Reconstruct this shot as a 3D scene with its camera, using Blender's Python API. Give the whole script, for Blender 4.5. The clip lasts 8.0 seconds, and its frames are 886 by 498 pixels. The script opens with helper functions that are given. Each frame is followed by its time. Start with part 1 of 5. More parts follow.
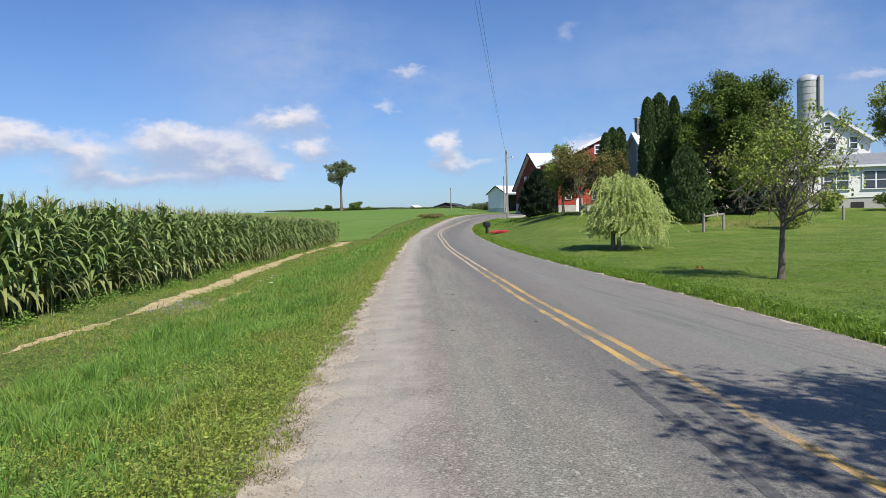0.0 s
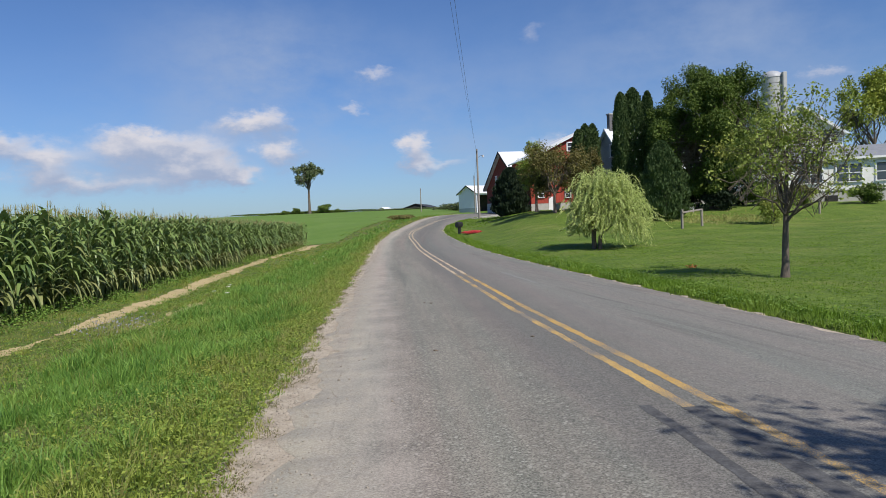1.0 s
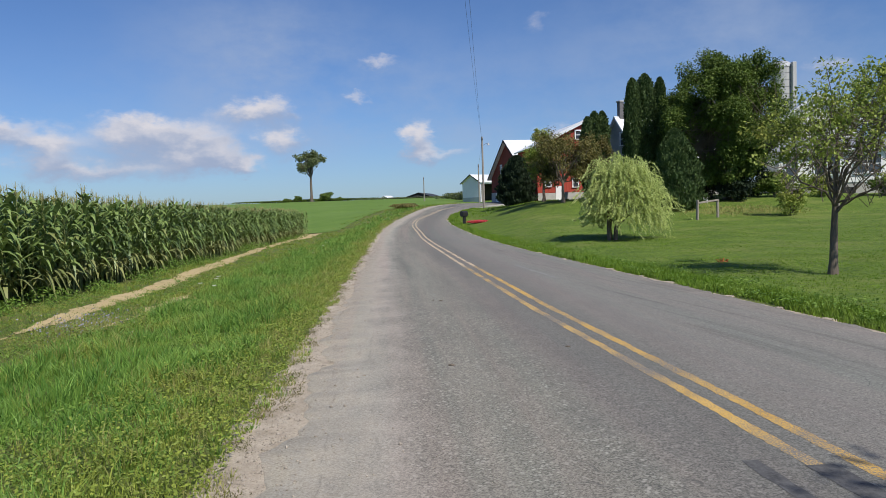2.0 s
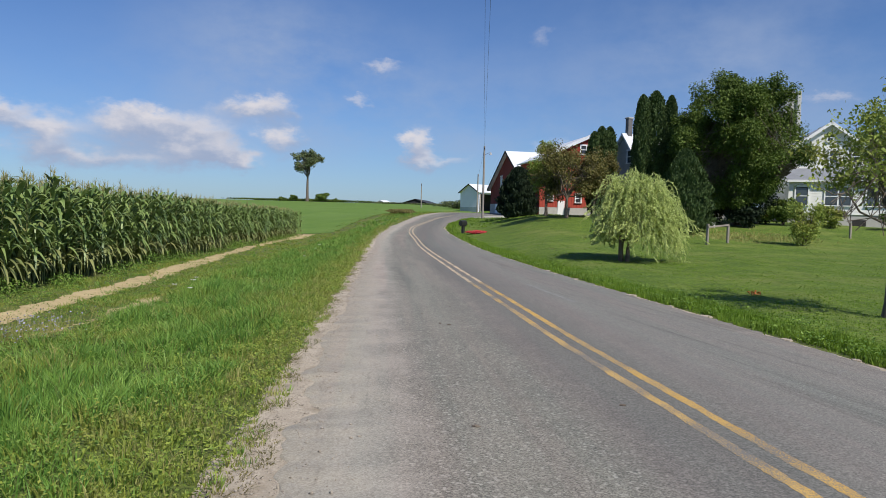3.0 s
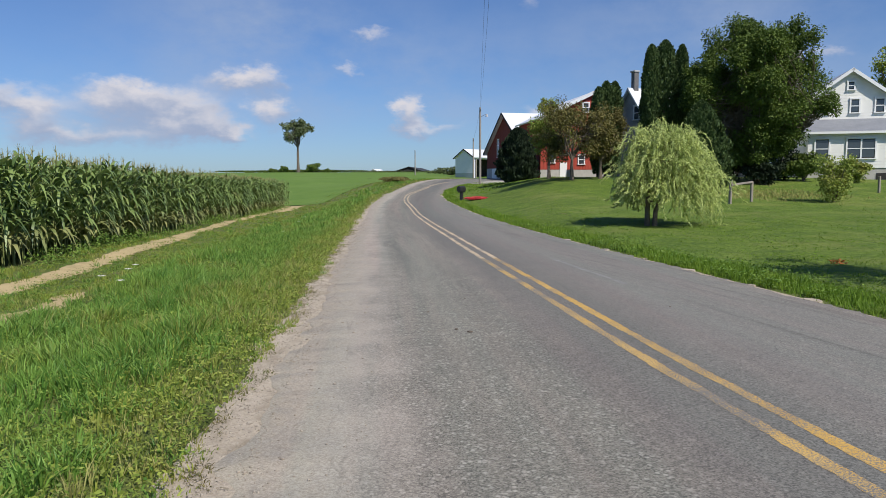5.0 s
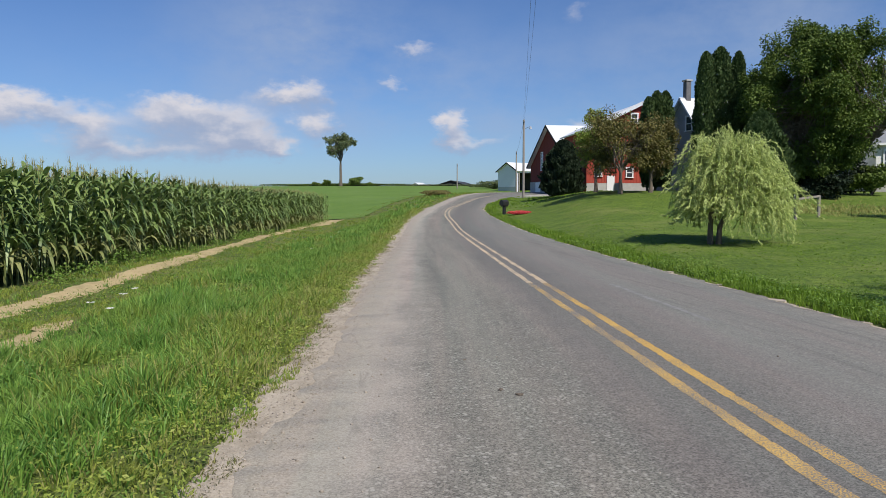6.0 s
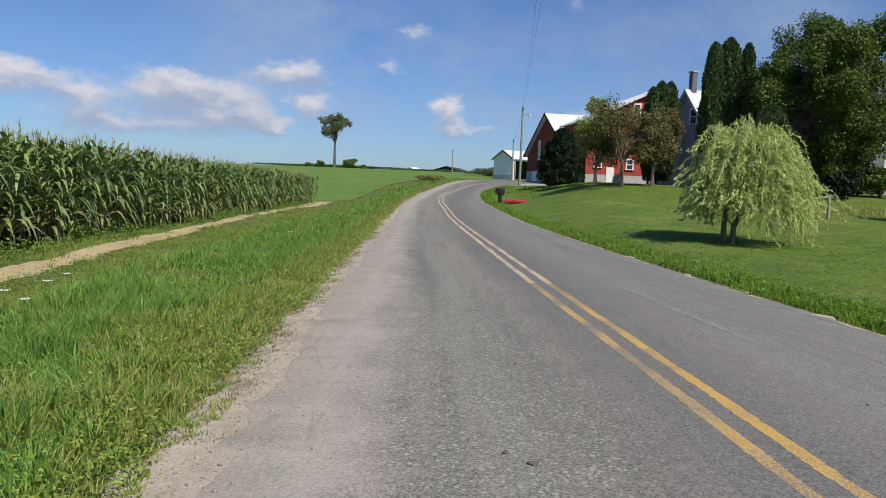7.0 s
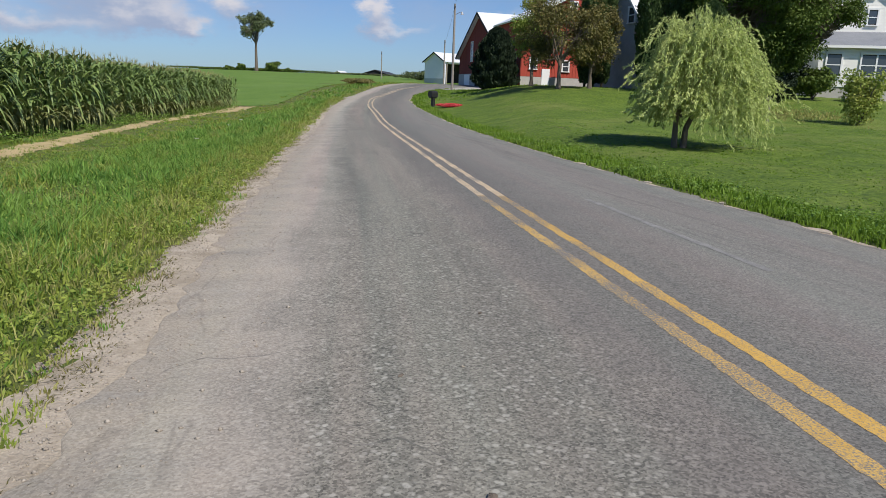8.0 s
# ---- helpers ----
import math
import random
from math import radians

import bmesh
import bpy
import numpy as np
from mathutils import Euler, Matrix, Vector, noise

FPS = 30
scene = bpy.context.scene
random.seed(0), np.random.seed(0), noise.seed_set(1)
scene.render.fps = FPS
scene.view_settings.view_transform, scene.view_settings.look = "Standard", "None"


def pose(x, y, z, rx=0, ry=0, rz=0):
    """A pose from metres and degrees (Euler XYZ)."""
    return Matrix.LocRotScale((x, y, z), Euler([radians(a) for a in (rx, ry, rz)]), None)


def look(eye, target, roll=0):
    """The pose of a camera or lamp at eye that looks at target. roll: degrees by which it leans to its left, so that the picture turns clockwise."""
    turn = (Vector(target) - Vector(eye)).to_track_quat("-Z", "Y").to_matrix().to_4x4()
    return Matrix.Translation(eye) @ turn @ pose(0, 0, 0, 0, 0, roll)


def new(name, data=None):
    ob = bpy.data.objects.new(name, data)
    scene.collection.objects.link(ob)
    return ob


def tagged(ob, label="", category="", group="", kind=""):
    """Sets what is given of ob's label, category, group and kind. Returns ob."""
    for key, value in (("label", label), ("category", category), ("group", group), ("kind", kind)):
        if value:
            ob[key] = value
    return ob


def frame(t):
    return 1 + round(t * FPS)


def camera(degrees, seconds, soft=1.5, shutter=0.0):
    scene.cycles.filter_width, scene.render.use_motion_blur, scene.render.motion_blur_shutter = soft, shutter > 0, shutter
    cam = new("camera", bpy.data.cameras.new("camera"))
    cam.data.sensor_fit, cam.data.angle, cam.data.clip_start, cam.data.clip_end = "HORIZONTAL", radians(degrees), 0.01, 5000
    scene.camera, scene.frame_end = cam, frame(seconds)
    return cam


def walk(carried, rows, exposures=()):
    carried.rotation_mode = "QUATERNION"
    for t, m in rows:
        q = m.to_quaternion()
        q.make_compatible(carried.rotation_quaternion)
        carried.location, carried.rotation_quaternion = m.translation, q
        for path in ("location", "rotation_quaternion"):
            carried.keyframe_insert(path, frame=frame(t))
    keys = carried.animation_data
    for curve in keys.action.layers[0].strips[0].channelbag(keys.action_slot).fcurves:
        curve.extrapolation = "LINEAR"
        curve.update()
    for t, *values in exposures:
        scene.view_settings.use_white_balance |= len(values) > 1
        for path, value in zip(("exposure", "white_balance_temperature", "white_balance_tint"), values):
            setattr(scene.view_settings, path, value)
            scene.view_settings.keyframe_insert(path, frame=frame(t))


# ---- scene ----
# The camera and its way along the road
cam = camera(64.53, 8.0, soft=0.5)
ROWS = [
    (0.0, -0.056, 0.020, 1.611, -0.01, -2.36, 1.47),
    (0.5, -0.093, 0.816, 1.581, 1.08, -1.71, 0.11),
    (1.0, -0.155, 1.721, 1.576, -2.47, -2.35, 2.46),
    (1.5, -0.240, 2.550, 1.539, 0.17, -3.13, 0.63),
    (1.7, -0.243, 2.852, 1.530, -1.40, -3.51, 1.63),
    (2.8, -0.420, 4.688, 1.550, -3.23, -1.74, 1.74),
    (3.0, -0.477, 5.041, 1.540, -2.69, -2.55, -1.55),
    (3.5, -0.489, 5.858, 1.511, -4.05, -3.92, 1.20),
    (4.0, -0.560, 6.768, 1.489, -1.17, -3.43, -0.39),
    (4.2, -0.549, 7.060, 1.474, -1.55, -3.33, -1.52),
    (5.3, -0.462, 8.810, 1.427, -3.82, -5.61, 1.06),
    (5.5, -0.418, 9.140, 1.439, -2.69, -3.51, 2.81),
    (6.0, -0.411, 10.000, 1.432, 0.27, -4.05, 0.06),
    (6.5, -0.345, 10.756, 1.430, -1.78, -4.61, 1.41),
    (7.0, -0.401, 11.588, 1.401, -0.19, -5.19, -2.20),
    (7.5, -0.457, 12.416, 1.338, -1.81, -10.94, -2.53),
    (8.0, -0.406, 13.222, 1.253, -5.82, -12.52, -2.07),
]
walk(cam, [(t, pose(x, y, z, 90 + pitch, roll, yaw)) for t, x, y, z, yaw, pitch, roll in ROWS], exposures=((0.0, 0.20), (0.5, 0.08), (1.0, -0.06), (3.0, -0.09), (8.0, -0.09)))

# ---- sky and sun ----
SUN_AZ, SUN_EL = 148.0, 48.0          # compass from +y towards +x, and height
world = bpy.data.worlds.new("sky")
scene.world = world
world.use_nodes = True
wn, wl = world.node_tree.nodes, world.node_tree.links
wn.clear()


def wmath(op, a, b=None, c=None, clamp=False):
    n = wn.new("ShaderNodeMath")
    n.operation, n.use_clamp = op, clamp
    for i, v in enumerate((a, b, c)):
        if v is None:
            continue
        if isinstance(v, (int, float)):
            n.inputs[i].default_value = v
        else:
            wl.new(v, n.inputs[i])
    return n.outputs[0]


sky = wn.new("ShaderNodeTexSky")
sky.sky_type, sky.sun_disc = "NISHITA", False
sky.sun_elevation, sky.sun_rotation = radians(SUN_EL), radians(SUN_AZ)
sky.air_density, sky.dust_density, sky.ozone_density, sky.altitude = 1.0, 0.6, 1.6, 300
coord = wn.new("ShaderNodeTexCoord")
sep = wn.new("ShaderNodeSeparateXYZ")
wl.new(coord.outputs["Generated"], sep.inputs[0])
az = wmath("ARCTAN2", sep.outputs[0], sep.outputs[1])     # to the right of +y
el = wmath("ARCSINE", sep.outputs[2])
comb = wn.new("ShaderNodeCombineXYZ")
wl.new(az, comb.inputs[0])
wl.new(wmath("MULTIPLY", el, 1.7), comb.inputs[1])


def wnoise(scale, detail, rough, shift=0.0, lacun=2.0):
    mp = wn.new("ShaderNodeVectorMath")
    mp.operation = "ADD"
    mp.inputs[1].default_value = (shift, shift * 0.7, 0)
    wl.new(comb.outputs[0], mp.inputs[0])
    n = wn.new("ShaderNodeTexNoise")
    n.inputs["Scale"].default_value, n.inputs["Detail"].default_value, n.inputs["Roughness"].default_value = scale, detail, rough
    n.inputs["Lacunarity"].default_value = lacun
    wl.new(mp.outputs[0], n.inputs["Vector"])
    return n.outputs["Fac"]


def cloud(a, e, ra, re, weight):
    """Softly bounded region of sky, in degrees: middle, radii."""
    u = wmath("DIVIDE", wmath("SUBTRACT", az, radians(a)), radians(ra))
    v = wmath("DIVIDE", wmath("SUBTRACT", el, radians(e)), radians(re))
    d = wmath("ADD", wmath("MULTIPLY", u, u), wmath("MULTIPLY", v, v))
    return wmath("MULTIPLY", wmath("EXPONENT", wmath("MULTIPLY", d, -1.0)), weight)


def ramp(value, lo, hi, a=0.0, z=1.0):
    n = wn.new("ShaderNodeMapRange")
    n.interpolation_type = "SMOOTHSTEP"
    n.inputs["From Min"].default_value, n.inputs["From Max"].default_value = lo, hi
    n.inputs["To Min"].default_value, n.inputs["To Max"].default_value = a, z
    wl.new(value, n.inputs["Value"])
    return n.outputs[0]


# billows push the outlines of the heaps about
n_a, n_b, n_c = wnoise(19.0, 6.0, 0.58, 3.1), wnoise(19.0, 6.0, 0.58, 41.3), wnoise(52.0, 5.0, 0.6, 12.7)
az_w = wmath("ADD", az, wmath("MULTIPLY", wmath("SUBTRACT", n_a, 0.5), radians(6.5)))
el_w = wmath("ADD", el, wmath("ADD", wmath("MULTIPLY", wmath("SUBTRACT", n_b, 0.5), radians(2.6)), wmath("MULTIPLY", wmath("SUBTRACT", n_c, 0.5), radians(0.8))))


def heap(a, e, ra, rt, rb, weight):
    """A cumulus: crisp above its middle (rt), melting away below it (rb). Gives its density, and how high in it."""
    u = wmath("DIVIDE", wmath("SUBTRACT", az_w, radians(a)), radians(ra))
    dv = wmath("SUBTRACT", el_w, radians(e))
    v = wmath("ADD", wmath("DIVIDE", wmath("MAXIMUM", dv, 0.0), radians(rt)), wmath("DIVIDE", wmath("MINIMUM", dv, 0.0), radians(rb)))
    d = wmath("ADD", wmath("MULTIPLY", u, u), wmath("MULTIPLY", v, v))
    dens = wmath("MULTIPLY", wmath("EXPONENT", wmath("MULTIPLY", d, -1.0)), weight)
    return dens, wmath("MULTIPLY", dens, ramp(v, -1.1, 0.5))


heaps = crowns = None
for spec in ((-20.8, 6.9, 3.3, 1.0, 2.8, 1.0), (-26.8, 5.5, 2.4, 1.0, 2.2, 0.75), (-31.5, 6.6, 3.6, 0.9, 1.2, 0.9), (-12.2, 8.3, 2.7, 1.0, 1.3, 0.9), (-15.9, 6.2, 2.6, 1.2, 2.2, 0.52), (-10.1, 6.1, 1.7, 0.9, 1.7, 0.75), (-16.2, 4.6, 2.6, 1.2, 1.4, 0.75), (-13.2, 3.9, 1.4, 0.8, 0.8, 0.6),
             (-24.0, 3.7, 6.0, 0.7, 1.0, 0.5), (-38.0, 5.4, 5.0, 1.2, 2.0, 0.9), (0.6, 6.0, 1.4, 1.4, 1.8, 0.85), (2.6, 4.6, 2.4, 0.6, 0.8, 0.5), (-2.4, 11.8, 2.0, 0.6, 0.8, 0.55), (-3.6, 9.3, 1.3, 0.5, 0.6, 0.5), (10.2, 14.3, 1.7, 0.9, 1.1, 0.4),
             (12.0, 5.4, 2.8, 1.1, 1.6, 0.6), (31.5, 9.4, 2.6, 0.5, 0.7, 0.5), (-62, 7, 12, 2.2, 3, 0.9), (95, 8, 22, 3, 4, 0.9)):
    c, k = heap(*spec)
    heaps = c if heaps is None else wmath("ADD", heaps, c)
    crowns = k if crowns is None else wmath("ADD", crowns, k)
cum_mask = ramp(heaps, 0.17, 0.85, 0.0, 0.95)
# thin streaks higher up
streak = None
for spec in ((-19.0, 5.4, 12.0, 3.2, 0.3), (24.0, 9.0, 15.0, 8.0, 0.5), (-11.5, 13.5, 8.0, 3.6, 0.62), (-5.0, 9.0, 13.0, 3.4, 0.66), (6, 6.5, 9, 1.6, 0.3), (24.0, 13.0, 7.0, 3.0, 0.2), (-30, 10, 10, 3, 0.06)):
    c = cloud(*spec)
    streak = c if streak is None else wmath("ADD", streak, c)
streak_mask = wmath("MULTIPLY", ramp(wnoise(5.0, 6.0, 0.6, 9.0), 0.3, 0.75), streak)
haze = wmath("MULTIPLY", wmath("EXPONENT", wmath("MULTIPLY", wmath("ABSOLUTE", el), -9.0)), 0.15)
veil = wmath("MINIMUM", wmath("ADD", streak_mask, haze), 0.8)

# white crowns, lavender-grey bellies
lit = wmath("DIVIDE", crowns, wmath("MAXIMUM", heaps, 0.05))
lit = wmath("ADD", wmath("MULTIPLY", lit, 0.8), wmath("MULTIPLY", wmath("SUBTRACT", n_a, 0.5), 0.9))
ctone = wn.new("ShaderNodeMix")
ctone.data_type = "RGBA"
ctone.inputs["A"].default_value, ctone.inputs["B"].default_value = (4.5, 5.4, 7.5, 1), (9.4, 9.1, 9.6, 1)
wl.new(ramp(lit, 0.15, 0.85), ctone.inputs["Factor"])
tint = wn.new("ShaderNodeMix")
tint.data_type, tint.blend_type = "RGBA", "MULTIPLY"
tint.inputs["Factor"].default_value = 1.0
tint.inputs["B"].default_value = (0.69, 0.94, 1.36, 1)
wl.new(sky.outputs[0], tint.inputs["A"])
m1 = wn.new("ShaderNodeMix")
m1.data_type = "RGBA"
m1.inputs["B"].default_value = (4.7, 5.8, 8.1, 1)
wl.new(veil, m1.inputs["Factor"])
wl.new(tint.outputs["Result"], m1.inputs["A"])
m2 = wn.new("ShaderNodeMix")
m2.data_type = "RGBA"
wl.new(cum_mask, m2.inputs["Factor"])
wl.new(m1.outputs["Result"], m2.inputs["A"])
wl.new(ctone.outputs["Result"], m2.inputs["B"])
bg = wn.new("ShaderNodeBackground")
bg.inputs["Strength"].default_value = 0.081
wl.new(m2.outputs["Result"], bg.inputs["Color"])
wo = wn.new("ShaderNodeOutputWorld")
wl.new(bg.outputs[0], wo.inputs["Surface"])

sun = new("sun", bpy.data.lights.new("sun", "SUN"))
sun.data.energy, sun.data.angle, sun.data.color = 5.0, radians(0.53), (1.0, 0.95, 0.87)
sd = Vector((math.sin(radians(SUN_AZ)) * math.cos(radians(SUN_EL)), math.cos(radians(SUN_AZ)) * math.cos(radians(SUN_EL)), math.sin(radians(SUN_EL))))
sun.matrix_world = look(sd * 60, (0, 0, 0))


# ---- materials ----
def material(name, c1, c2, scale=4.0, fine=40.0, rough=0.85, bump=0.3, metal=0.0, detail=6.0, dist=0.02, spec=0.3, island=0.0, obj_random=0.0, translucent=0.0, stain=None, stain_scale=0.6, stain_amount=0.5, stretch=(1, 1, 1), fine_mix=0.5, local=False):
    """Two base colours mixed by noise at two scales, a third in stains, with relief."""
    m = bpy.data.materials.new(name)
    m.use_nodes = True
    nt = m.node_tree
    N, L = nt.nodes, nt.links
    b = N["Principled BSDF"]
    b.inputs["Roughness"].default_value, b.inputs["Metallic"].default_value = rough, metal
    b.inputs["Specular IOR Level"].default_value = spec
    if local:
        tc = N.new("ShaderNodeTexCoord")
        src = tc.outputs["Object"]
    else:
        geo0 = N.new("ShaderNodeNewGeometry")
        src = geo0.outputs["Position"]
    mp = N.new("ShaderNodeMapping")
    mp.inputs["Scale"].default_value = stretch
    L.new(src, mp.inputs["Vector"])

    def noise_tex(s, d=detail):
        n = N.new("ShaderNodeTexNoise")
        n.inputs["Scale"].default_value, n.inputs["Detail"].default_value, n.inputs["Roughness"].default_value = s, d, 0.6
        L.new(mp.outputs[0], n.inputs["Vector"])
        return n.outputs["Fac"]

    def contrast(v, lo, hi):
        r = N.new("ShaderNodeMapRange")
        r.inputs["From Min"].default_value, r.inputs["From Max"].default_value = lo, hi
        L.new(v, r.inputs["Value"])
        return r.outputs[0]

    big, small = noise_tex(scale), noise_tex(fine)
    mixf = N.new("ShaderNodeMix")
    mixf.inputs["Factor"].default_value = fine_mix
    L.new(contrast(big, 0.3, 0.7), mixf.inputs["A"])
    L.new(contrast(small, 0.3, 0.7), mixf.inputs["B"])
    fac = mixf.outputs["Result"]
    if island or obj_random:
        if island:
            g = N.new("ShaderNodeNewGeometry")
            rnd = g.outputs["Random Per Island"]
        else:
            g = N.new("ShaderNodeObjectInfo")
            rnd = g.outputs["Random"]
        mr = N.new("ShaderNodeMix")
        mr.inputs["Factor"].default_value = island or obj_random
        L.new(fac, mr.inputs["A"])
        L.new(rnd, mr.inputs["B"])
        fac = mr.outputs["Result"]
    col = N.new("ShaderNodeMix")
    col.data_type = "RGBA"
    col.inputs["A"].default_value, col.inputs["B"].default_value = (*c1, 1), (*c2, 1)
    L.new(fac, col.inputs["Factor"])
    out = col.outputs["Result"]
    if stain:
        sm = N.new("ShaderNodeMix")
        sm.data_type = "RGBA"
        sm.inputs["B"].default_value = (*stain, 1)
        k = N.new("ShaderNodeMath")
        k.operation = "MULTIPLY"
        k.inputs[1].default_value = stain_amount
        L.new(contrast(noise_tex(stain_scale, 8), 0.5, 0.68), k.inputs[0])
        L.new(k.outputs[0], sm.inputs["Factor"])
        L.new(out, sm.inputs["A"])
        out = sm.outputs["Result"]
    L.new(out, b.inputs["Base Color"])
    if bump:
        bp = N.new("ShaderNodeBump")
        bp.inputs["Strength"].default_value, bp.inputs["Distance"].default_value = bump, dist
        L.new(small, bp.inputs["Height"])
        L.new(bp.outputs[0], b.inputs["Normal"])
    if translucent:
        tr = N.new("ShaderNodeBsdfTranslucent")
        L.new(out, tr.inputs["Color"])
        ms = N.new("ShaderNodeMixShader")
        ms.inputs[0].default_value = translucent
        L.new(b.outputs[0], ms.inputs[1])
        L.new(tr.outputs[0], ms.inputs[2])
        L.new(ms.outputs[0], N["Material Output"].inputs["Surface"])
    return m


M_SOD = material("sod", (0.04, 0.07, 0.012), (0.16, 0.19, 0.045), 1.3, 24, 0.95, 0.6, dist=0.05, stain=(0.20, 0.17, 0.075), stain_scale=0.5, stain_amount=0.55)
M_GRASS = material("lush_grass_blades", (0.035, 0.14, 0.02), (0.31, 0.49, 0.09), 0.9, 4.0, 0.5, 0, island=0.6, translucent=0.3, stain=(0.36, 0.38, 0.09), stain_scale=0.9, stain_amount=0.25)
M_OLIVE = material("olive_grass_blades", (0.06, 0.135, 0.018), (0.42, 0.48, 0.085), 1.2, 5.0, 0.55, 0, island=0.6, translucent=0.3, stain=(0.42, 0.36, 0.10), stain_scale=1.3, stain_amount=0.4)
M_LAWN = material("lawn_blades", (0.075, 0.175, 0.012), (0.235, 0.345, 0.035), 0.5, 4.0, 0.65, 0, island=0.25, translucent=0.3, stain=(0.22, 0.24, 0.07), stain_scale=0.35, stain_amount=0.45)
M_WEED = material("weed_leaves", (0.045, 0.13, 0.016), (0.28, 0.40, 0.075), 2, 9, 0.6, 0, island=0.6, translucent=0.25)
M_TURF = material("mown_turf", (0.018, 0.058, 0.005), (0.19, 0.265, 0.034), 0.9, 9, 0.9, 1.0, dist=0.08, fine_mix=0.65, stain=(0.24, 0.25, 0.07), stain_scale=0.3, stain_amount=0.45)
M_STRAW = material("straw", (0.25, 0.25, 0.07), (0.43, 0.41, 0.15), 2, 9, 0.8, 0, island=0.6, translucent=0.2)
M_CORN = material("corn_leaves", (0.034, 0.085, 0.018), (0.31, 0.405, 0.125), 0.8, 6, 0.45, 0, island=0.65, translucent=0.16, spec=0.4)
M_CORN_LOW = material("corn_stalks", (0.10, 0.14, 0.035), (0.28, 0.28, 0.105), 2, 12, 0.6, 0, island=0.6)
M_TASSEL = material("corn_tassels", (0.28, 0.26, 0.11), (0.50, 0.46, 0.22), 2, 12, 0.8, 0, island=0.6, translucent=0.2)
M_DIRT = material("dry_soil", (0.38, 0.285, 0.145), (0.56, 0.445, 0.25), 2.5, 30, 0.95, 0.5, dist=0.03, stain=(0.22, 0.2, 0.08), stain_scale=1.6, stain_amount=0.5)
M_GRAVEL = material("roadside_gravel", (0.24, 0.20, 0.155), (0.52, 0.46, 0.38), 8, 60, 0.95, 0.6, dist=0.02, island=0.5)
M_DRIVE = material("gravel_drive", (0.34, 0.32, 0.28), (0.46, 0.43, 0.38), 1.2, 30, 0.95, 0.4)
M_SHOULDER = material("shoulder_grit", (0.31, 0.26, 0.195), (0.58, 0.495, 0.39), 6, 60, 0.95, 0.7, dist=0.02, stain=(0.20, 0.16, 0.105), stain_scale=3.2, stain_amount=0.5)
M_FIELD = material("field_crop", (0.08, 0.155, 0.018), (0.155, 0.245, 0.034), 0.25, 5, 0.8, 0.5, dist=0.06, stain=(0.17, 0.24, 0.06), stain_scale=0.1, stain_amount=0.4)
M_BARK = material("bark", (0.09, 0.07, 0.055), (0.20, 0.165, 0.13), 6, 40, 0.95, 0.8, dist=0.02, stretch=(1, 1, 0.25))
M_MAPLE = material("maple_leaves", (0.020, 0.052, 0.010), (0.19, 0.26, 0.05), 0.5, 4, 0.62, 0, island=0.5, translucent=0.18, spec=0.2)
M_WILLOW = material("willow_leaves", (0.20, 0.29, 0.055), (0.80, 0.85, 0.34), 0.9, 6, 0.6, 0, island=0.55, translucent=0.35)
M_FRUIT = material("fruit_tree_leaves", (0.11, 0.19, 0.028), (0.42, 0.47, 0.10), 0.8, 6, 0.6, 0, island=0.55, translucent=0.25, stain=(0.26, 0.20, 0.05), stain_scale=0.8, stain_amount=0.5)
M_RUSSET = material("russet_leaves", (0.06, 0.065, 0.018), (0.26, 0.215, 0.065), 0.6, 6, 0.6, 0, island=0.5, translucent=0.2, stain=(0.09, 0.12, 0.03), stain_scale=0.5, stain_amount=0.6)
M_ARBOR = material("arborvitae_sprays", (0.024, 0.055, 0.016), (0.10, 0.15, 0.045), 1.2, 8, 0.7, 0, island=0.5, translucent=0.1)
# the yew's own near-black; also stands in for shade beneath the maple
M_YEW_AND_SHADE = material("yew_and_maple_shade", (0.008, 0.018, 0.008), (0.026, 0.045, 0.018), 1.2, 8, 0.75, 0, island=0.5)
M_FARLEAF = material("far_leaves", (0.06, 0.09, 0.035), (0.24, 0.28, 0.13), 0.3, 3, 0.7, 0, island=0.5, translucent=0.2)
M_GOLD = material("yellowing_leaves", (0.15, 0.22, 0.03), (0.42, 0.45, 0.07), 0.5, 4, 0.6, 0, island=0.5, translucent=0.3)
M_WHITE = material("white_siding", (0.82, 0.80, 0.745), (0.88, 0.865, 0.815), 0.9, 18, 0.6, 0.08, stain=(0.62, 0.62, 0.6), stain_scale=0.5, stain_amount=0.35)
M_TRIM = material("white_trim", (0.78, 0.78, 0.77), (0.84, 0.84, 0.83), 3, 30, 0.5, 0.05)
M_REDBARN = material("red_barn_boards", (0.33, 0.05, 0.035), (0.45, 0.085, 0.055), 1.2, 14, 0.85, 0.2, stretch=(1, 1, 0.15), stain=(0.26, 0.06, 0.05), stain_scale=0.6, stain_amount=0.5)
# barn red in a darker copy: shade on the wing's gable put into the colour
M_REDSHADE = material("shaded_red_boards", (0.16, 0.032, 0.026), (0.24, 0.055, 0.042), 1.2, 14, 0.9, 0.2, stretch=(1, 1, 0.15))
M_TIN = material("white_tin_roof", (0.66, 0.68, 0.70), (0.80, 0.81, 0.82), 0.5, 8, 0.42, 0.05, metal=0.0, spec=0.5, stain=(0.58, 0.58, 0.58), stain_scale=0.4, stain_amount=0.4)
M_TIN_GREY = material("grey_metal_roof", (0.33, 0.34, 0.36), (0.45, 0.46, 0.48), 0.6, 10, 0.5, 0.05, spec=0.5)
M_PORCHROOF = material("grey_shingles", (0.17, 0.18, 0.20), (0.27, 0.28, 0.30), 1.5, 22, 0.85, 0.4)
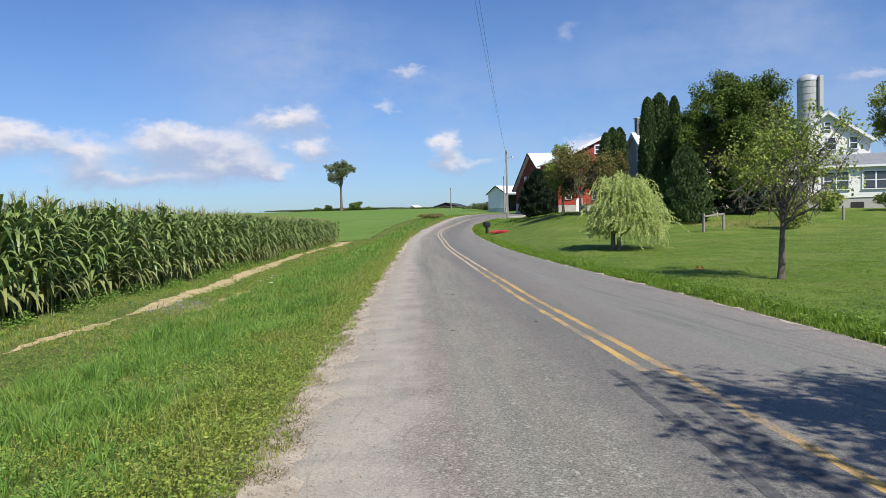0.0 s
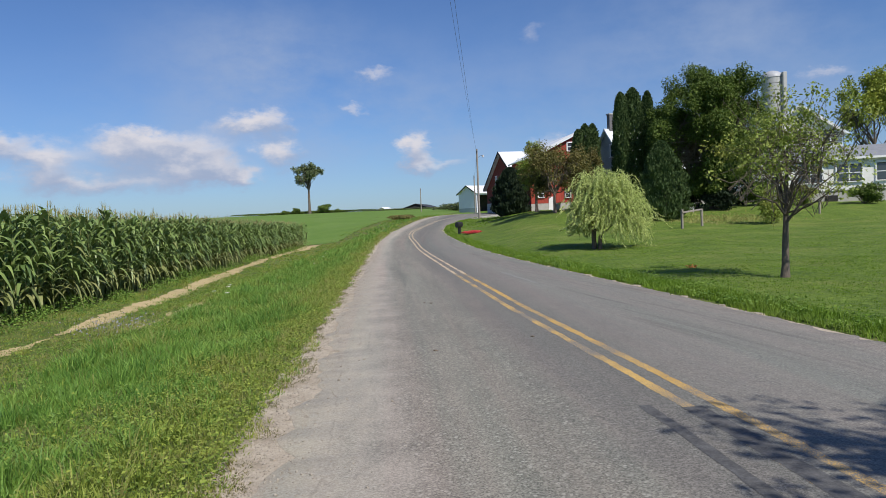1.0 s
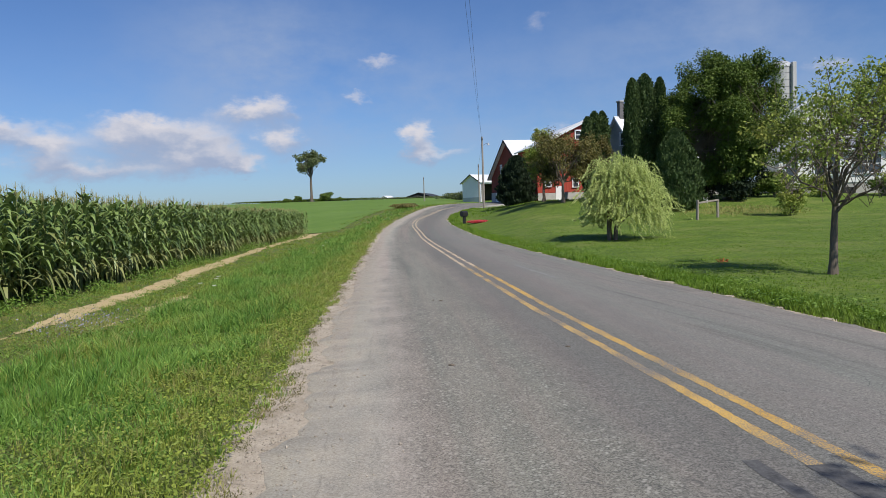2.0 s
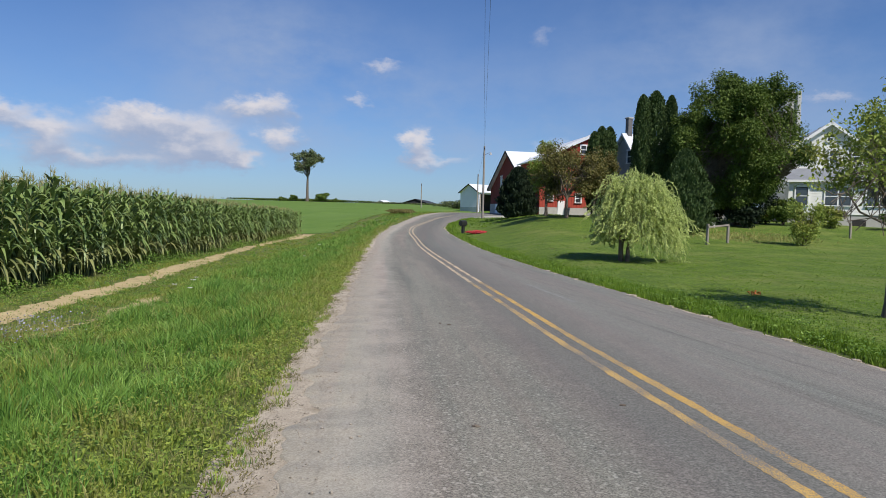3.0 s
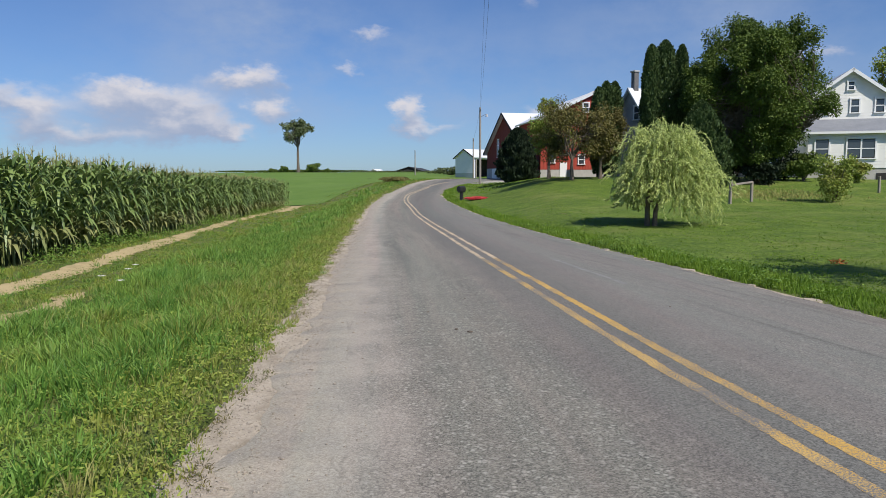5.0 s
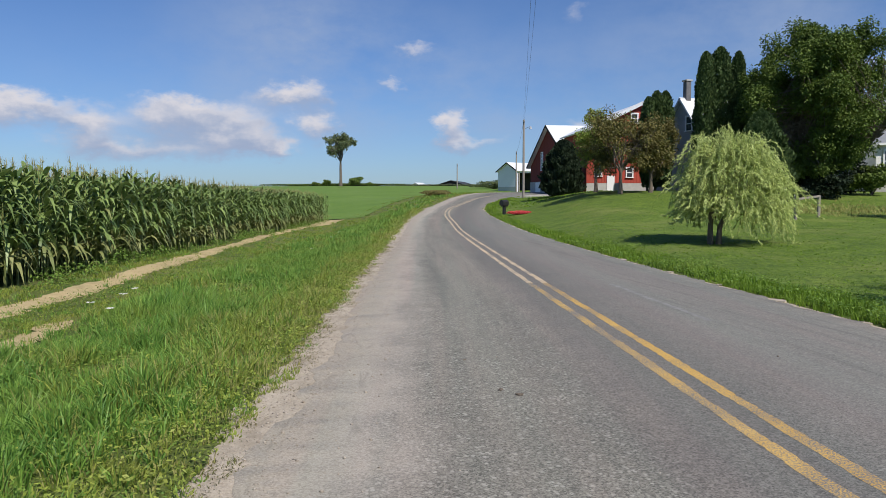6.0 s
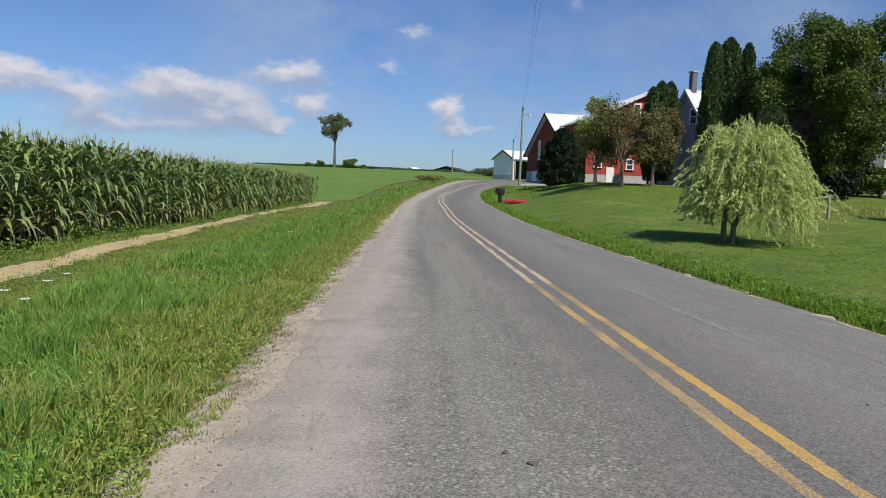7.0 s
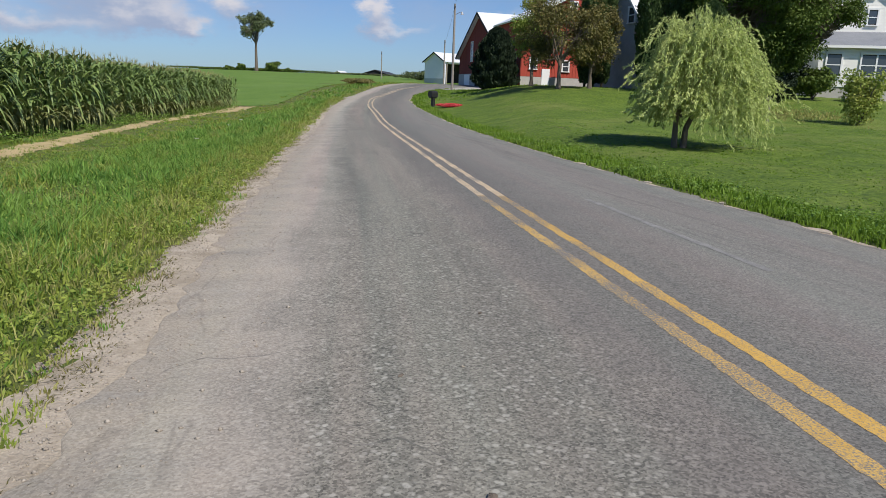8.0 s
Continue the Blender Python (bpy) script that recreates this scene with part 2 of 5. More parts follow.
M_STONE = material("grey_stucco", (0.34, 0.34, 0.34), (0.46, 0.46, 0.45), 1.5, 18, 0.95, 0.4, stain=(0.2, 0.2, 0.2), stain_scale=0.7)
M_FOUND = material("stone_base", (0.36, 0.35, 0.32), (0.5, 0.48, 0.45), 3, 16, 0.95, 0.5)
M_SHED = material("shed_siding", (0.70, 0.69, 0.76), (0.78, 0.77, 0.83), 1, 12, 0.6, 0.1)
M_DARK = material("dark_interior", (0.02, 0.02, 0.022), (0.05, 0.047, 0.045), 1, 8, 0.9, 0.1)
M_BLACKROOF = material("black_roof", (0.03, 0.032, 0.036), (0.06, 0.062, 0.066), 1, 8, 0.7, 0.1)
M_SILO = material("silo_staves", (0.36, 0.36, 0.36), (0.5, 0.5, 0.49), 1.5, 14, 0.8, 0.3, stretch=(1, 1, 0.3), stain=(0.3, 0.29, 0.28), stain_scale=0.7)
M_POLE = material("weathered_pole", (0.20, 0.18, 0.16), (0.34, 0.31, 0.28), 3, 30, 0.95, 0.5, stretch=(1, 1, 0.1))
M_WIRE = material("wire", (0.10, 0.10, 0.11), (0.16, 0.16, 0.17), 3, 30, 0.6, 0)
M_BLACK = material("black_paint", (0.015, 0.015, 0.016), (0.03, 0.03, 0.03), 6, 40, 0.45, 0.05, spec=0.5)
M_RED = material("red_flowers", (0.62, 0.03, 0.05), (0.85, 0.16, 0.16), 3, 20, 0.6, 0, island=0.7, translucent=0.2)
M_FENCE = material("grey_fence_wood", (0.20, 0.17, 0.14), (0.36, 0.32, 0.27), 3, 30, 0.95, 0.5, stretch=(1, 1, 0.2))
M_BRICK = material("chimney_brick", (0.10, 0.10, 0.105), (0.19, 0.185, 0.19), 3, 20, 0.95, 0.4)
M_VIOLET = material("pale_blue_flowers", (0.20, 0.20, 0.30), (0.40, 0.40, 0.50), 3, 20, 0.7, 0, island=0.7)
M_ORANGE = material("red_leaves", (0.45, 0.10, 0.03), (0.6, 0.2, 0.06), 3, 20, 0.7, 0, island=0.7)

# glass for the windows
M_GLASS = bpy.data.materials.new("window_glass")
M_GLASS.use_nodes = True
gb = M_GLASS.node_tree.nodes["Principled BSDF"]
gb.inputs["Base Color"].default_value = (0.05, 0.06, 0.07, 1)
gb.inputs["Roughness"].default_value, gb.inputs["Specular IOR Level"].default_value = 0.04, 0.8


def asphalt():
    m = bpy.data.materials.new("worn_asphalt")
    m.use_nodes = True
    N, L = m.node_tree.nodes, m.node_tree.links
    b = N["Principled BSDF"]
    b.inputs["Roughness"].default_value, b.inputs["Specular IOR Level"].default_value = 0.88, 0.3
    geo = N.new("ShaderNodeNewGeometry")
    uv = N.new("ShaderNodeUVMap")      # u: metres across the road from its left edge, v: metres along it

    def noise_tex(src, s, d=6.0, scale=(1, 1, 1), rough=0.6):
        mp = N.new("ShaderNodeMapping")
        mp.inputs["Scale"].default_value = scale
        L.new(src, mp.inputs["Vector"])
        n = N.new("ShaderNodeTexNoise")
        n.inputs["Scale"].default_value, n.inputs["Detail"].default_value, n.inputs["Roughness"].default_value = s, d, rough
        L.new(mp.outputs[0], n.inputs["Vector"])
        return n.outputs["Fac"]

    def rng(v, lo, hi, a=0.0, z=1.0):
        r = N.new("ShaderNodeMapRange")
        r.inputs["From Min"].default_value, r.inputs["From Max"].default_value = lo, hi
        r.inputs["To Min"].default_value, r.inputs["To Max"].default_value = a, z
        L.new(v, r.inputs["Value"])
        return r.outputs[0]

    def mix(f, a, c, blend="MIX"):
        n = N.new("ShaderNodeMix")
        n.data_type, n.blend_type = "RGBA", blend
        for s, v in (("Factor", f), ("A", a), ("B", c)):
            if isinstance(v, tuple):
                n.inputs[s].default_value = (*v, 1)
            elif isinstance(v, float):
                n.inputs[s].default_value = v
            else:
                L.new(v, n.inputs[s])
        return n.outputs["Result"]

    def op(k, a, c):
        n = N.new("ShaderNodeMath")
        n.operation = k
        for i, v in enumerate((a, c)):
            if isinstance(v, float):
                n.inputs[i].default_value = v
            else:
                L.new(v, n.inputs[i])
        return n.outputs[0]

    pos = geo.outputs["Position"]
    grit = noise_tex(pos, 55, 4)
    vs = N.new("ShaderNodeTexVoronoi")
    vs.inputs["Scale"].default_value = 105
    L.new(pos, vs.inputs["Vector"])
    sepc = N.new("ShaderNodeSeparateColor")
    L.new(vs.outputs["Color"], sepc.inputs[0])
    stone = op("ADD", op("MULTIPLY", sepc.outputs[0], 0.65), op("MULTIPLY", rng(grit, 0.28, 0.72), 0.35))
    col = mix(stone, (0.052, 0.051, 0.045), (0.325, 0.308, 0.260))
    # pale chips of stone
    vor = N.new("ShaderNodeTexVoronoi")
    vor.inputs["Scale"].default_value = 26
    L.new(pos, vor.inputs["Vector"])
    chips = op("MULTIPLY", rng(vor.outputs["Distance"], 0.4, 0.24), rng(noise_tex(pos, 11, 4), 0.45, 0.53))
    col = mix(op("MULTIPLY", chips, 0.62), col, (0.50, 0.475, 0.42))
    # long streaks, wheel tracks and dull patches
    blot = noise_tex(pos, 2.2, 7)
    col = mix(rng(blot, 0.42, 0.7, 0.0, 0.25), col, mix(stone, (0.16, 0.14, 0.118), (0.46, 0.405, 0.336)))
    dark = noise_tex(pos, 24.0, 5)
    col = mix(rng(dark, 0.55, 0.68, 0.0, 0.22), col, (0.055, 0.052, 0.047))
    streaks = noise_tex(uv.outputs[0], 1.0, 6, (3.2, 0.10, 1))
    col = mix(rng(streaks, 0.42, 0.68, 0.0, 0.6), col, mix(stone, (0.125, 0.112, 0.095), (0.44, 0.39, 0.325)))
    streaks2 = noise_tex(uv.outputs[0], 1.0, 6, (1.6, 0.06, 1))
    col = mix(rng(streaks2, 0.5, 0.66, 0.0, 0.4), col, mix(stone, (0.045, 0.043, 0.04), (0.17, 0.16, 0.145)))
    patch = noise_tex(pos, 0.55, 7)
    col = mix(rng(patch, 0.5, 0.72, 0.0, 0.3), col, mix(stone, (0.07, 0.065, 0.058), (0.22, 0.205, 0.18)))
    sepu = N.new("ShaderNodeSeparateXYZ")
    L.new(uv.outputs[0], sepu.inputs[0])
    u = sepu.outputs[0]
    wob = op("ADD", u, op("MULTIPLY", op("SUBTRACT", noise_tex(pos, 1.4, 5), 0.5), 0.9))
    # dusty pale shoulder along the left edge, a darker middle by the painted lines
    dust = op("MULTIPLY", rng(wob, 1.3, 0.7, 0.0, 0.9), rng(noise_tex(uv.outputs[0], 1.0, 7, (3.5, 0.5, 1)), 0.3, 0.6, 0.55, 1.0))
    col = mix(dust, col, mix(stone, (0.31, 0.276, 0.236), (0.50, 0.45, 0.388)))
    col = mix(op("MULTIPLY", rng(wob, 0.95, 0.3, 0.0, 0.9), rng(noise_tex(pos, 7, 6), 0.3, 0.55, 0.35, 1.0)), col, mix(stone, (0.33, 0.28, 0.218), (0.54, 0.465, 0.37)))
    col = mix(rng(wob, 3.2, 4.2, 0.0, 0.62), col, mix(stone, (0.13, 0.127, 0.118), (0.255, 0.246, 0.228)))
    mid = op("MULTIPLY", rng(wob, 2.2, 2.75), rng(wob, 4.4, 3.4))
    col = mix(op("MULTIPLY", mid, 0.58), col, mix(stone, (0.058, 0.057, 0.056), (0.185, 0.180, 0.172)))
    band = noise_tex(uv.outputs[0], 1.0, 3, (1.3, 0.03, 1))
    col = mix(rng(band, 0.36, 0.64), mix(1.0, col, (0.955, 1.0, 0.975), "MULTIPLY"), mix(1.0, col, (1.045, 0.985, 0.975), "MULTIPLY"))
    # slanting rubber scuffs in the far lane
    slant = N.new("ShaderNodeCombineXYZ")
    L.new(op("ADD", u, op("MULTIPLY", sepu.outputs[1], 0.13)), slant.inputs[0])
    L.new(sepu.outputs[1], slant.inputs[1])
    scuffs = op("MULTIPLY", rng(noise_tex(slant.outputs[0], 1.0, 4, (8.0, 0.22, 1)), 0.52, 0.66), rng(wob, 4.2, 5.0))
    col = mix(op("MULTIPLY", scuffs, 0.5), col, mix(stone, (0.035, 0.033, 0.03), (0.15, 0.14, 0.125)))
    # long fine cracks in the dusty margin
    vl = N.new("ShaderNodeTexVoronoi")
    vl.feature = "DISTANCE_TO_EDGE"
    vl.inputs["Scale"].default_value = 1.0
    along = N.new("ShaderNodeCombineXYZ")
    L.new(op("MULTIPLY", op("ADD", u, op("MULTIPLY", noise_tex(pos, 3.0, 5), 0.16)), 2.6), along.inputs[0])
    L.new(op("MULTIPLY", sepu.outputs[1], 0.3), along.inputs[1])
    L.new(along.outputs[0], vl.inputs["Vector"])
    seam = op("MULTIPLY", rng(vl.outputs["Distance"], 0.022, 0.006), op("MULTIPLY", rng(wob, 1.5, 1.0), rng(noise_tex(pos, 1.7, 4), 0.5, 0.58)))
    col = mix(op("MULTIPLY", seam, 0.2), col, (0.07, 0.06, 0.05))
    # cracks
    vc = N.new("ShaderNodeTexVoronoi")
    vc.feature = "DISTANCE_TO_EDGE"
    vc.inputs["Scale"].default_value = 0.55
    mpc = N.new("ShaderNodeVectorMath")
    mpc.operation = "ADD"
    nz = N.new("ShaderNodeTexNoise")
    nz.inputs["Scale"].default_value = 1.5
    L.new(pos, nz.inputs["Vector"])
    L.new(pos, mpc.inputs[0])
    L.new(nz.outputs["Color"], mpc.inputs[1])
    L.new(mpc.outputs[0], vc.inputs["Vector"])
    crack = op("MULTIPLY", rng(vc.outputs["Distance"], 0.0045, 0.001), rng(noise_tex(pos, 0.4, 4), 0.55, 0.6))
    col = mix(op("MULTIPLY", crack, 0.45), col, (0.06, 0.06, 0.06))
    L.new(col, b.inputs["Base Color"])
    bp = N.new("ShaderNodeBump")
    bp.inputs["Strength"].default_value, bp.inputs["Distance"].default_value = 0.4, 0.011
    L.new(grit, bp.inputs["Height"])
    L.new(bp.outputs[0], b.inputs["Normal"])
    return m


M_ASPHALT = asphalt()


def line_paint(name, c1, c2, wear):
    m = material(name, c1, c2, 3, 40, 0.8, 0.3)
    N, L = m.node_tree.nodes, m.node_tree.links
    b = N["Principled BSDF"]
    old = b.inputs["Base Color"].links[0].from_socket
    geo = N.new("ShaderNodeNewGeometry")
    n = N.new("ShaderNodeTexNoise")
    n.inputs["Scale"].default_value, n.inputs["Detail"].default_value, n.inputs["Roughness"].default_value = 80, 8, 0.7
    L.new(geo.outputs["Position"], n.inputs["Vector"])
    n2 = N.new("ShaderNodeTexNoise")
    n2.inputs["Scale"].default_value, n2.inputs["Detail"].default_value = 0.9, 3
    L.new(geo.outputs["Position"], n2.inputs["Vector"])
    ad = N.new("ShaderNodeMath")
    ad.operation = "ADD"
    L.new(n.outputs["Fac"], ad.inputs[0])
    sc = N.new("ShaderNodeMath")
    sc.operation = "MULTIPLY"
    sc.inputs[1].default_value = 0.5
    L.new(n2.outputs["Fac"], sc.inputs[0])
    L.new(sc.outputs[0], ad.inputs[1])
    r = N.new("ShaderNodeMapRange")
    r.inputs["From Min"].default_value, r.inputs["From Max"].default_value = wear - 0.02, wear + 0.13
    L.new(ad.outputs[0], r.inputs["Value"])
    mx = N.new("ShaderNodeMix")
    mx.data_type = "RGBA"
    mx.inputs["B"].default_value = (0.17, 0.165, 0.155, 1)
    L.new(r.outputs[0], mx.inputs["Factor"])
    L.new(old, mx.inputs["A"])
    L.new(mx.outputs["Result"], b.inputs["Base Color"])
    return m


M_YELLOW = line_paint("worn_yellow_paint", (0.52, 0.30, 0.055), (0.69, 0.44, 0.12), 0.69)
M_YELLOW_WORN = line_paint("scuffed_yellow_paint", (0.52, 0.31, 0.065), (0.70, 0.46, 0.145), 0.665)
M_YELLOW_PALE = line_paint("faded_yellow_paint", (0.50, 0.37, 0.22), (0.66, 0.53, 0.36), 0.74)
M_SCRAPE = material("scraped_asphalt", (0.13, 0.125, 0.118), (0.33, 0.32, 0.30), 5, 50, 0.9, 0.3)
M_TYRE = material("tyre_marks", (0.035, 0.035, 0.036), (0.15, 0.147, 0.144), 7, 45, 0.85, 0.3)

# ---- mesh helpers ----
rng = np.random.default_rng(7)


def link_mesh(name, me, mat, parent=None, label="", smooth=False):
    if mat:
        me.materials.append(mat)
    if smooth:
        me.polygons.foreach_set("use_smooth", np.ones(len(me.polygons), dtype=bool))
    ob = new(name, me)
    if parent is not None:
        ob.parent = parent
    if label:
        ob["label"] = label
    return ob


def big_mesh(name, verts, faces, mat, parent=None, label="", smooth=False):
    """One mesh from arrays of corners and of faces with equally many corners."""
    verts, faces = np.asarray(verts, dtype=np.float32), np.asarray(faces, dtype=np.int32)
    k = faces.shape[1]
    me = bpy.data.meshes.new(name)
    me.vertices.add(len(verts))
    me.vertices.foreach_set("co", verts.ravel())
    me.loops.add(faces.size)
    me.loops.foreach_set("vertex_index", faces.ravel())
    me.polygons.add(len(faces))
    me.polygons.foreach_set("loop_start", np.arange(0, faces.size, k, dtype=np.int32))
    me.polygons.foreach_set("loop_total", np.full(len(faces), k, dtype=np.int32))
    me.update(calc_edges=True)
    return link_mesh(name, me, mat, parent, label, smooth)


def part(name, bm, mat, parent=None, label="", smooth=False):
    me = bpy.data.meshes.new(name)
    bm.to_mesh(me)
    bm.free()
    return link_mesh(name, me, mat, parent, label, smooth)


def thing(name, at, label, category, group="", kind="", turn=0.0):
    ob = new(name)
    ob.matrix_world = pose(*at, 0, 0, turn)
    return tagged(ob, label, category, group, kind)


def box_bm(lo, hi, bevel=0.0, bm=None):
    bm = bm or bmesh.new()
    c = [(a + b) / 2 for a, b in zip(lo, hi)]
    s = [max(b - a, 1e-4) for a, b in zip(lo, hi)]
    got = bmesh.ops.create_cube(bm, size=1, matrix=Matrix.LocRotScale(c, None, s))
    if bevel:
        edges = {e for v in got["verts"] for e in v.link_edges}
        bmesh.ops.bevel(bm, geom=list(edges), offset=bevel, segments=1, affect="EDGES")
    return bm


def prism_bm(outline, depth, bm=None):
    """A slab: outline of (x, z), pushed from y = 0 to y = depth."""
    bm = bm or bmesh.new()
    a = [bm.verts.new((x, 0, z)) for x, z in outline]
    b = [bm.verts.new((x, depth, z)) for x, z in outline]
    n = len(outline)
    bm.faces.new(a)
    bm.faces.new(b[::-1])
    for i in range(n):
        bm.faces.new((a[i], b[i], b[(i + 1) % n], a[(i + 1) % n]))
    bmesh.ops.recalc_face_normals(bm, faces=bm.faces[:])
    return bm


def tube(points, radii, sides=7):
    """Corners and faces of a tapered tube through points."""
    P = np.asarray(points, float)
    R = np.broadcast_to(np.asarray(radii, float), (len(P),))
    d = np.gradient(P, axis=0)
    d /= np.linalg.norm(d, axis=1)[:, None] + 1e-9
    ref = np.where(np.abs(d[:, 2:3]) > 0.9, np.array([[1.0, 0, 0]]), np.array([[0, 0, 1.0]]))
    u = np.cross(d, ref)
    u /= np.linalg.norm(u, axis=1)[:, None] + 1e-9
    v = np.cross(d, u)
    a = np.linspace(0, 2 * np.pi, sides, endpoint=False)
    V = P[:, None] + R[:, None, None] * (np.cos(a)[None, :, None] * u[:, None] + np.sin(a)[None, :, None] * v[:, None])
    n = len(P)
    i, j = np.meshgrid(np.arange(n - 1), np.arange(sides), indexing="ij")
    k = (j + 1) % sides
    F = np.stack([i * sides + j, i * sides + k, (i + 1) * sides + k, (i + 1) * sides + j], -1).reshape(-1, 4)
    return V.reshape(-1, 3), F


def merge(pieces):
    V, F, n = [], [], 0
    for v, f in pieces:
        V.append(v)
        F.append(f + n)
        n += len(v)
    return np.concatenate(V), np.concatenate(F)


def unit(v):
    return v / (np.linalg.norm(v, axis=-1, keepdims=True) + 1e-9)


def leaf_quads(centres, along, face, length, width):
    """Pointed leaves: four corners each, with a fold."""
    n = len(centres)
    along = unit(along)
    side = unit(np.cross(along, face))
    up = np.cross(side, along)
    L = np.broadcast_to(np.asarray(length), (n,))[:, None]
    W = np.broadcast_to(np.asarray(width), (n,))[:, None]
    V = np.stack([centres - along * L * 0.5, centres + side * W * 0.5 + up * W * 0.18, centres + along * L * 0.5, centres - side * W * 0.5 + up * W * 0.18], 1)
    return V.reshape(-1, 3), np.arange(4 * n).reshape(n, 4)


# ---- lie of the land ----
def smooth_profile(ys, hs, width=7):
    yy = np.arange(-400, 1400.0)
    h = np.interp(yy, ys, hs)
    k = np.ones(width) / width
    return yy, np.convolve(np.pad(h, width // 2, mode="edge"), k, "valid")


P_ROAD = smooth_profile([-400, 20, 36, 45, 52, 59, 70, 85, 101, 115, 140, 200, 400, 1000], [0, 0, -0.08, -0.04, 0.13, 0.35, 0.9, 1.65, 2.3, 2.65, 2.9, 2.6, 0, -8])
P_RIGHT = smooth_profile([-400, 8, 17, 30, 40, 44, 48, 53, 58, 70, 85, 100, 140, 200, 400, 1000], [-0.1, -0.1, -0.1, 0.10, 0.36, 0.5, 0.78, 1.55, 2.0, 2.0, 1.8, 2.2, 2.9, 2.6, 0, -8])
P_LEFT = smooth_profile([-400, 10, 40, 64, 80, 100, 140, 186, 230, 400, 1000], [-0.2, -0.2, -0.22, -0.27, 0.3, 1.3, 3.1, 4.75, 5.0, 3.0, -8])
E_LEFT = ([-60, 4, 8, 15, 18.5, 28, 38, 49, 58, 66.5, 82, 94, 100, 104, 130, 160], [1.6, -1.28, -1.46, -1.74, -1.85, -2.2, -2.5, -2.72, -2.62, -2.02, -0.24, 1.6, 3.3, 6.0, 40, 90])
E_RIGHT = ([-60, 0, 8.5, 14, 21, 28, 38, 50, 60, 66, 73, 82, 88, 94, 100, 130, 160], [8.6, 5.75, 5.2, 4.86, 4.35, 3.95, 3.6, 3.08, 2.55, 2.5, 3.25, 5.3, 7.4, 10.2, 15, 60, 120])
E_MID = ([-60, 0, 8, 14, 20.5, 25, 32, 43, 50, 57, 61, 64.6, 67.3, 82, 94], [5.4, 2.45, 1.94, 1.47, 1.11, 0.90, 0.60, 0.10, -0.12, -0.45, -0.48, -0.33, 0.0, 2.5, 5.9])


def edge_left(y):
    return np.interp(y, *E_LEFT)


def edge_right(y):
    return np.interp(y, *E_RIGHT)


def step(x, lo, hi):
    s = np.clip((x - lo) / (hi - lo), 0, 1)
    return s * s * (3 - 2 * s)


def bumps(x, y):
    return 0.035 * np.sin(x * 0.9 + 1.3 * np.sin(y * 0.23)) * np.cos(y * 0.55 + 0.7 * np.sin(x * 0.4)) + 0.02 * np.sin(2.3 * x + 0.4) * np.sin(1.9 * y + 1.1)


def road_height(x, y):
    """Surface of the asphalt: a low crown that falls to both edges."""
    x, y = np.asarray(x, float), np.asarray(y, float)
    lo, hi = edge_left(y), edge_right(y)
    s = np.clip((x - lo) / (hi - lo), 0, 1)
    return np.interp(y, *P_ROAD) + 0.05 * (1 - (2 * s - 1) ** 2) - 0.04


def height(x, y):
    """Surface of the ground."""
    x, y = np.asarray(x, float), np.asarray(y, float)
    lo, hi = edge_left(y), edge_right(y)
    road, right, left = np.interp(y, *P_ROAD), np.interp(y, *P_RIGHT), np.interp(y, *P_LEFT)
    z = road - 0.05
    far = step(y, 45, 100)
    wl_ = step(lo - x, 0.3, 2.4 + 16 * far)
    wr_ = step(x - hi, 0.3, 2.5 + 6.5 * step(y, 35, 60))
    z = z + wl_ * (left - z) + wr_ * (right - z)
    # a shallow swale beside the verge, and the tilt of the field
    z = z - 0.10 * np.exp(-((lo - x - 4.6) / 0.9) ** 2) * (1 - far)
    z = z + (wl_ + wr_) * bumps(x, y) * np.where(np.abs(x) < 60, 1, 0)
    inside = (x > lo + 0.1) & (x < hi - 0.1)
    return np.where(inside, road_height(x, y) - 0.06, z)


def put_z(x, y, dz=0.0):
    return float(height(x, y)) + dz


def spread(near, far, n, power=2.2):
    return near + (far - near) * np.linspace(0, 1, n) ** power


gx = np.concatenate([-spread(30, 3000, 30)[::-1], np.arange(-29.4, 35, 0.6), spread(35.4, 3000, 30)])
gy = np.concatenate([-spread(14, 3000, 22)[::-1], np.arange(-13, 120, 0.8), spread(121, 3500, 44)])
X, Y = np.meshgrid(gx, gy)
Z = height(X, Y)
ii, jj = np.meshgrid(np.arange(len(gy) - 1), np.arange(len(gx) - 1), indexing="ij")
w_ = len(gx)
F = np.stack([ii * w_ + jj, ii * w_ + jj + 1, (ii + 1) * w_ + jj + 1, (ii + 1) * w_ + jj], -1).reshape(-1, 4)
ground = big_mesh("ground", np.stack([X, Y, Z], -1).reshape(-1, 3), F, M_SOD, smooth=True)
tagged(ground, "grassy verge, lawn and rolling farmland of green sod", "ground", kind="structure")


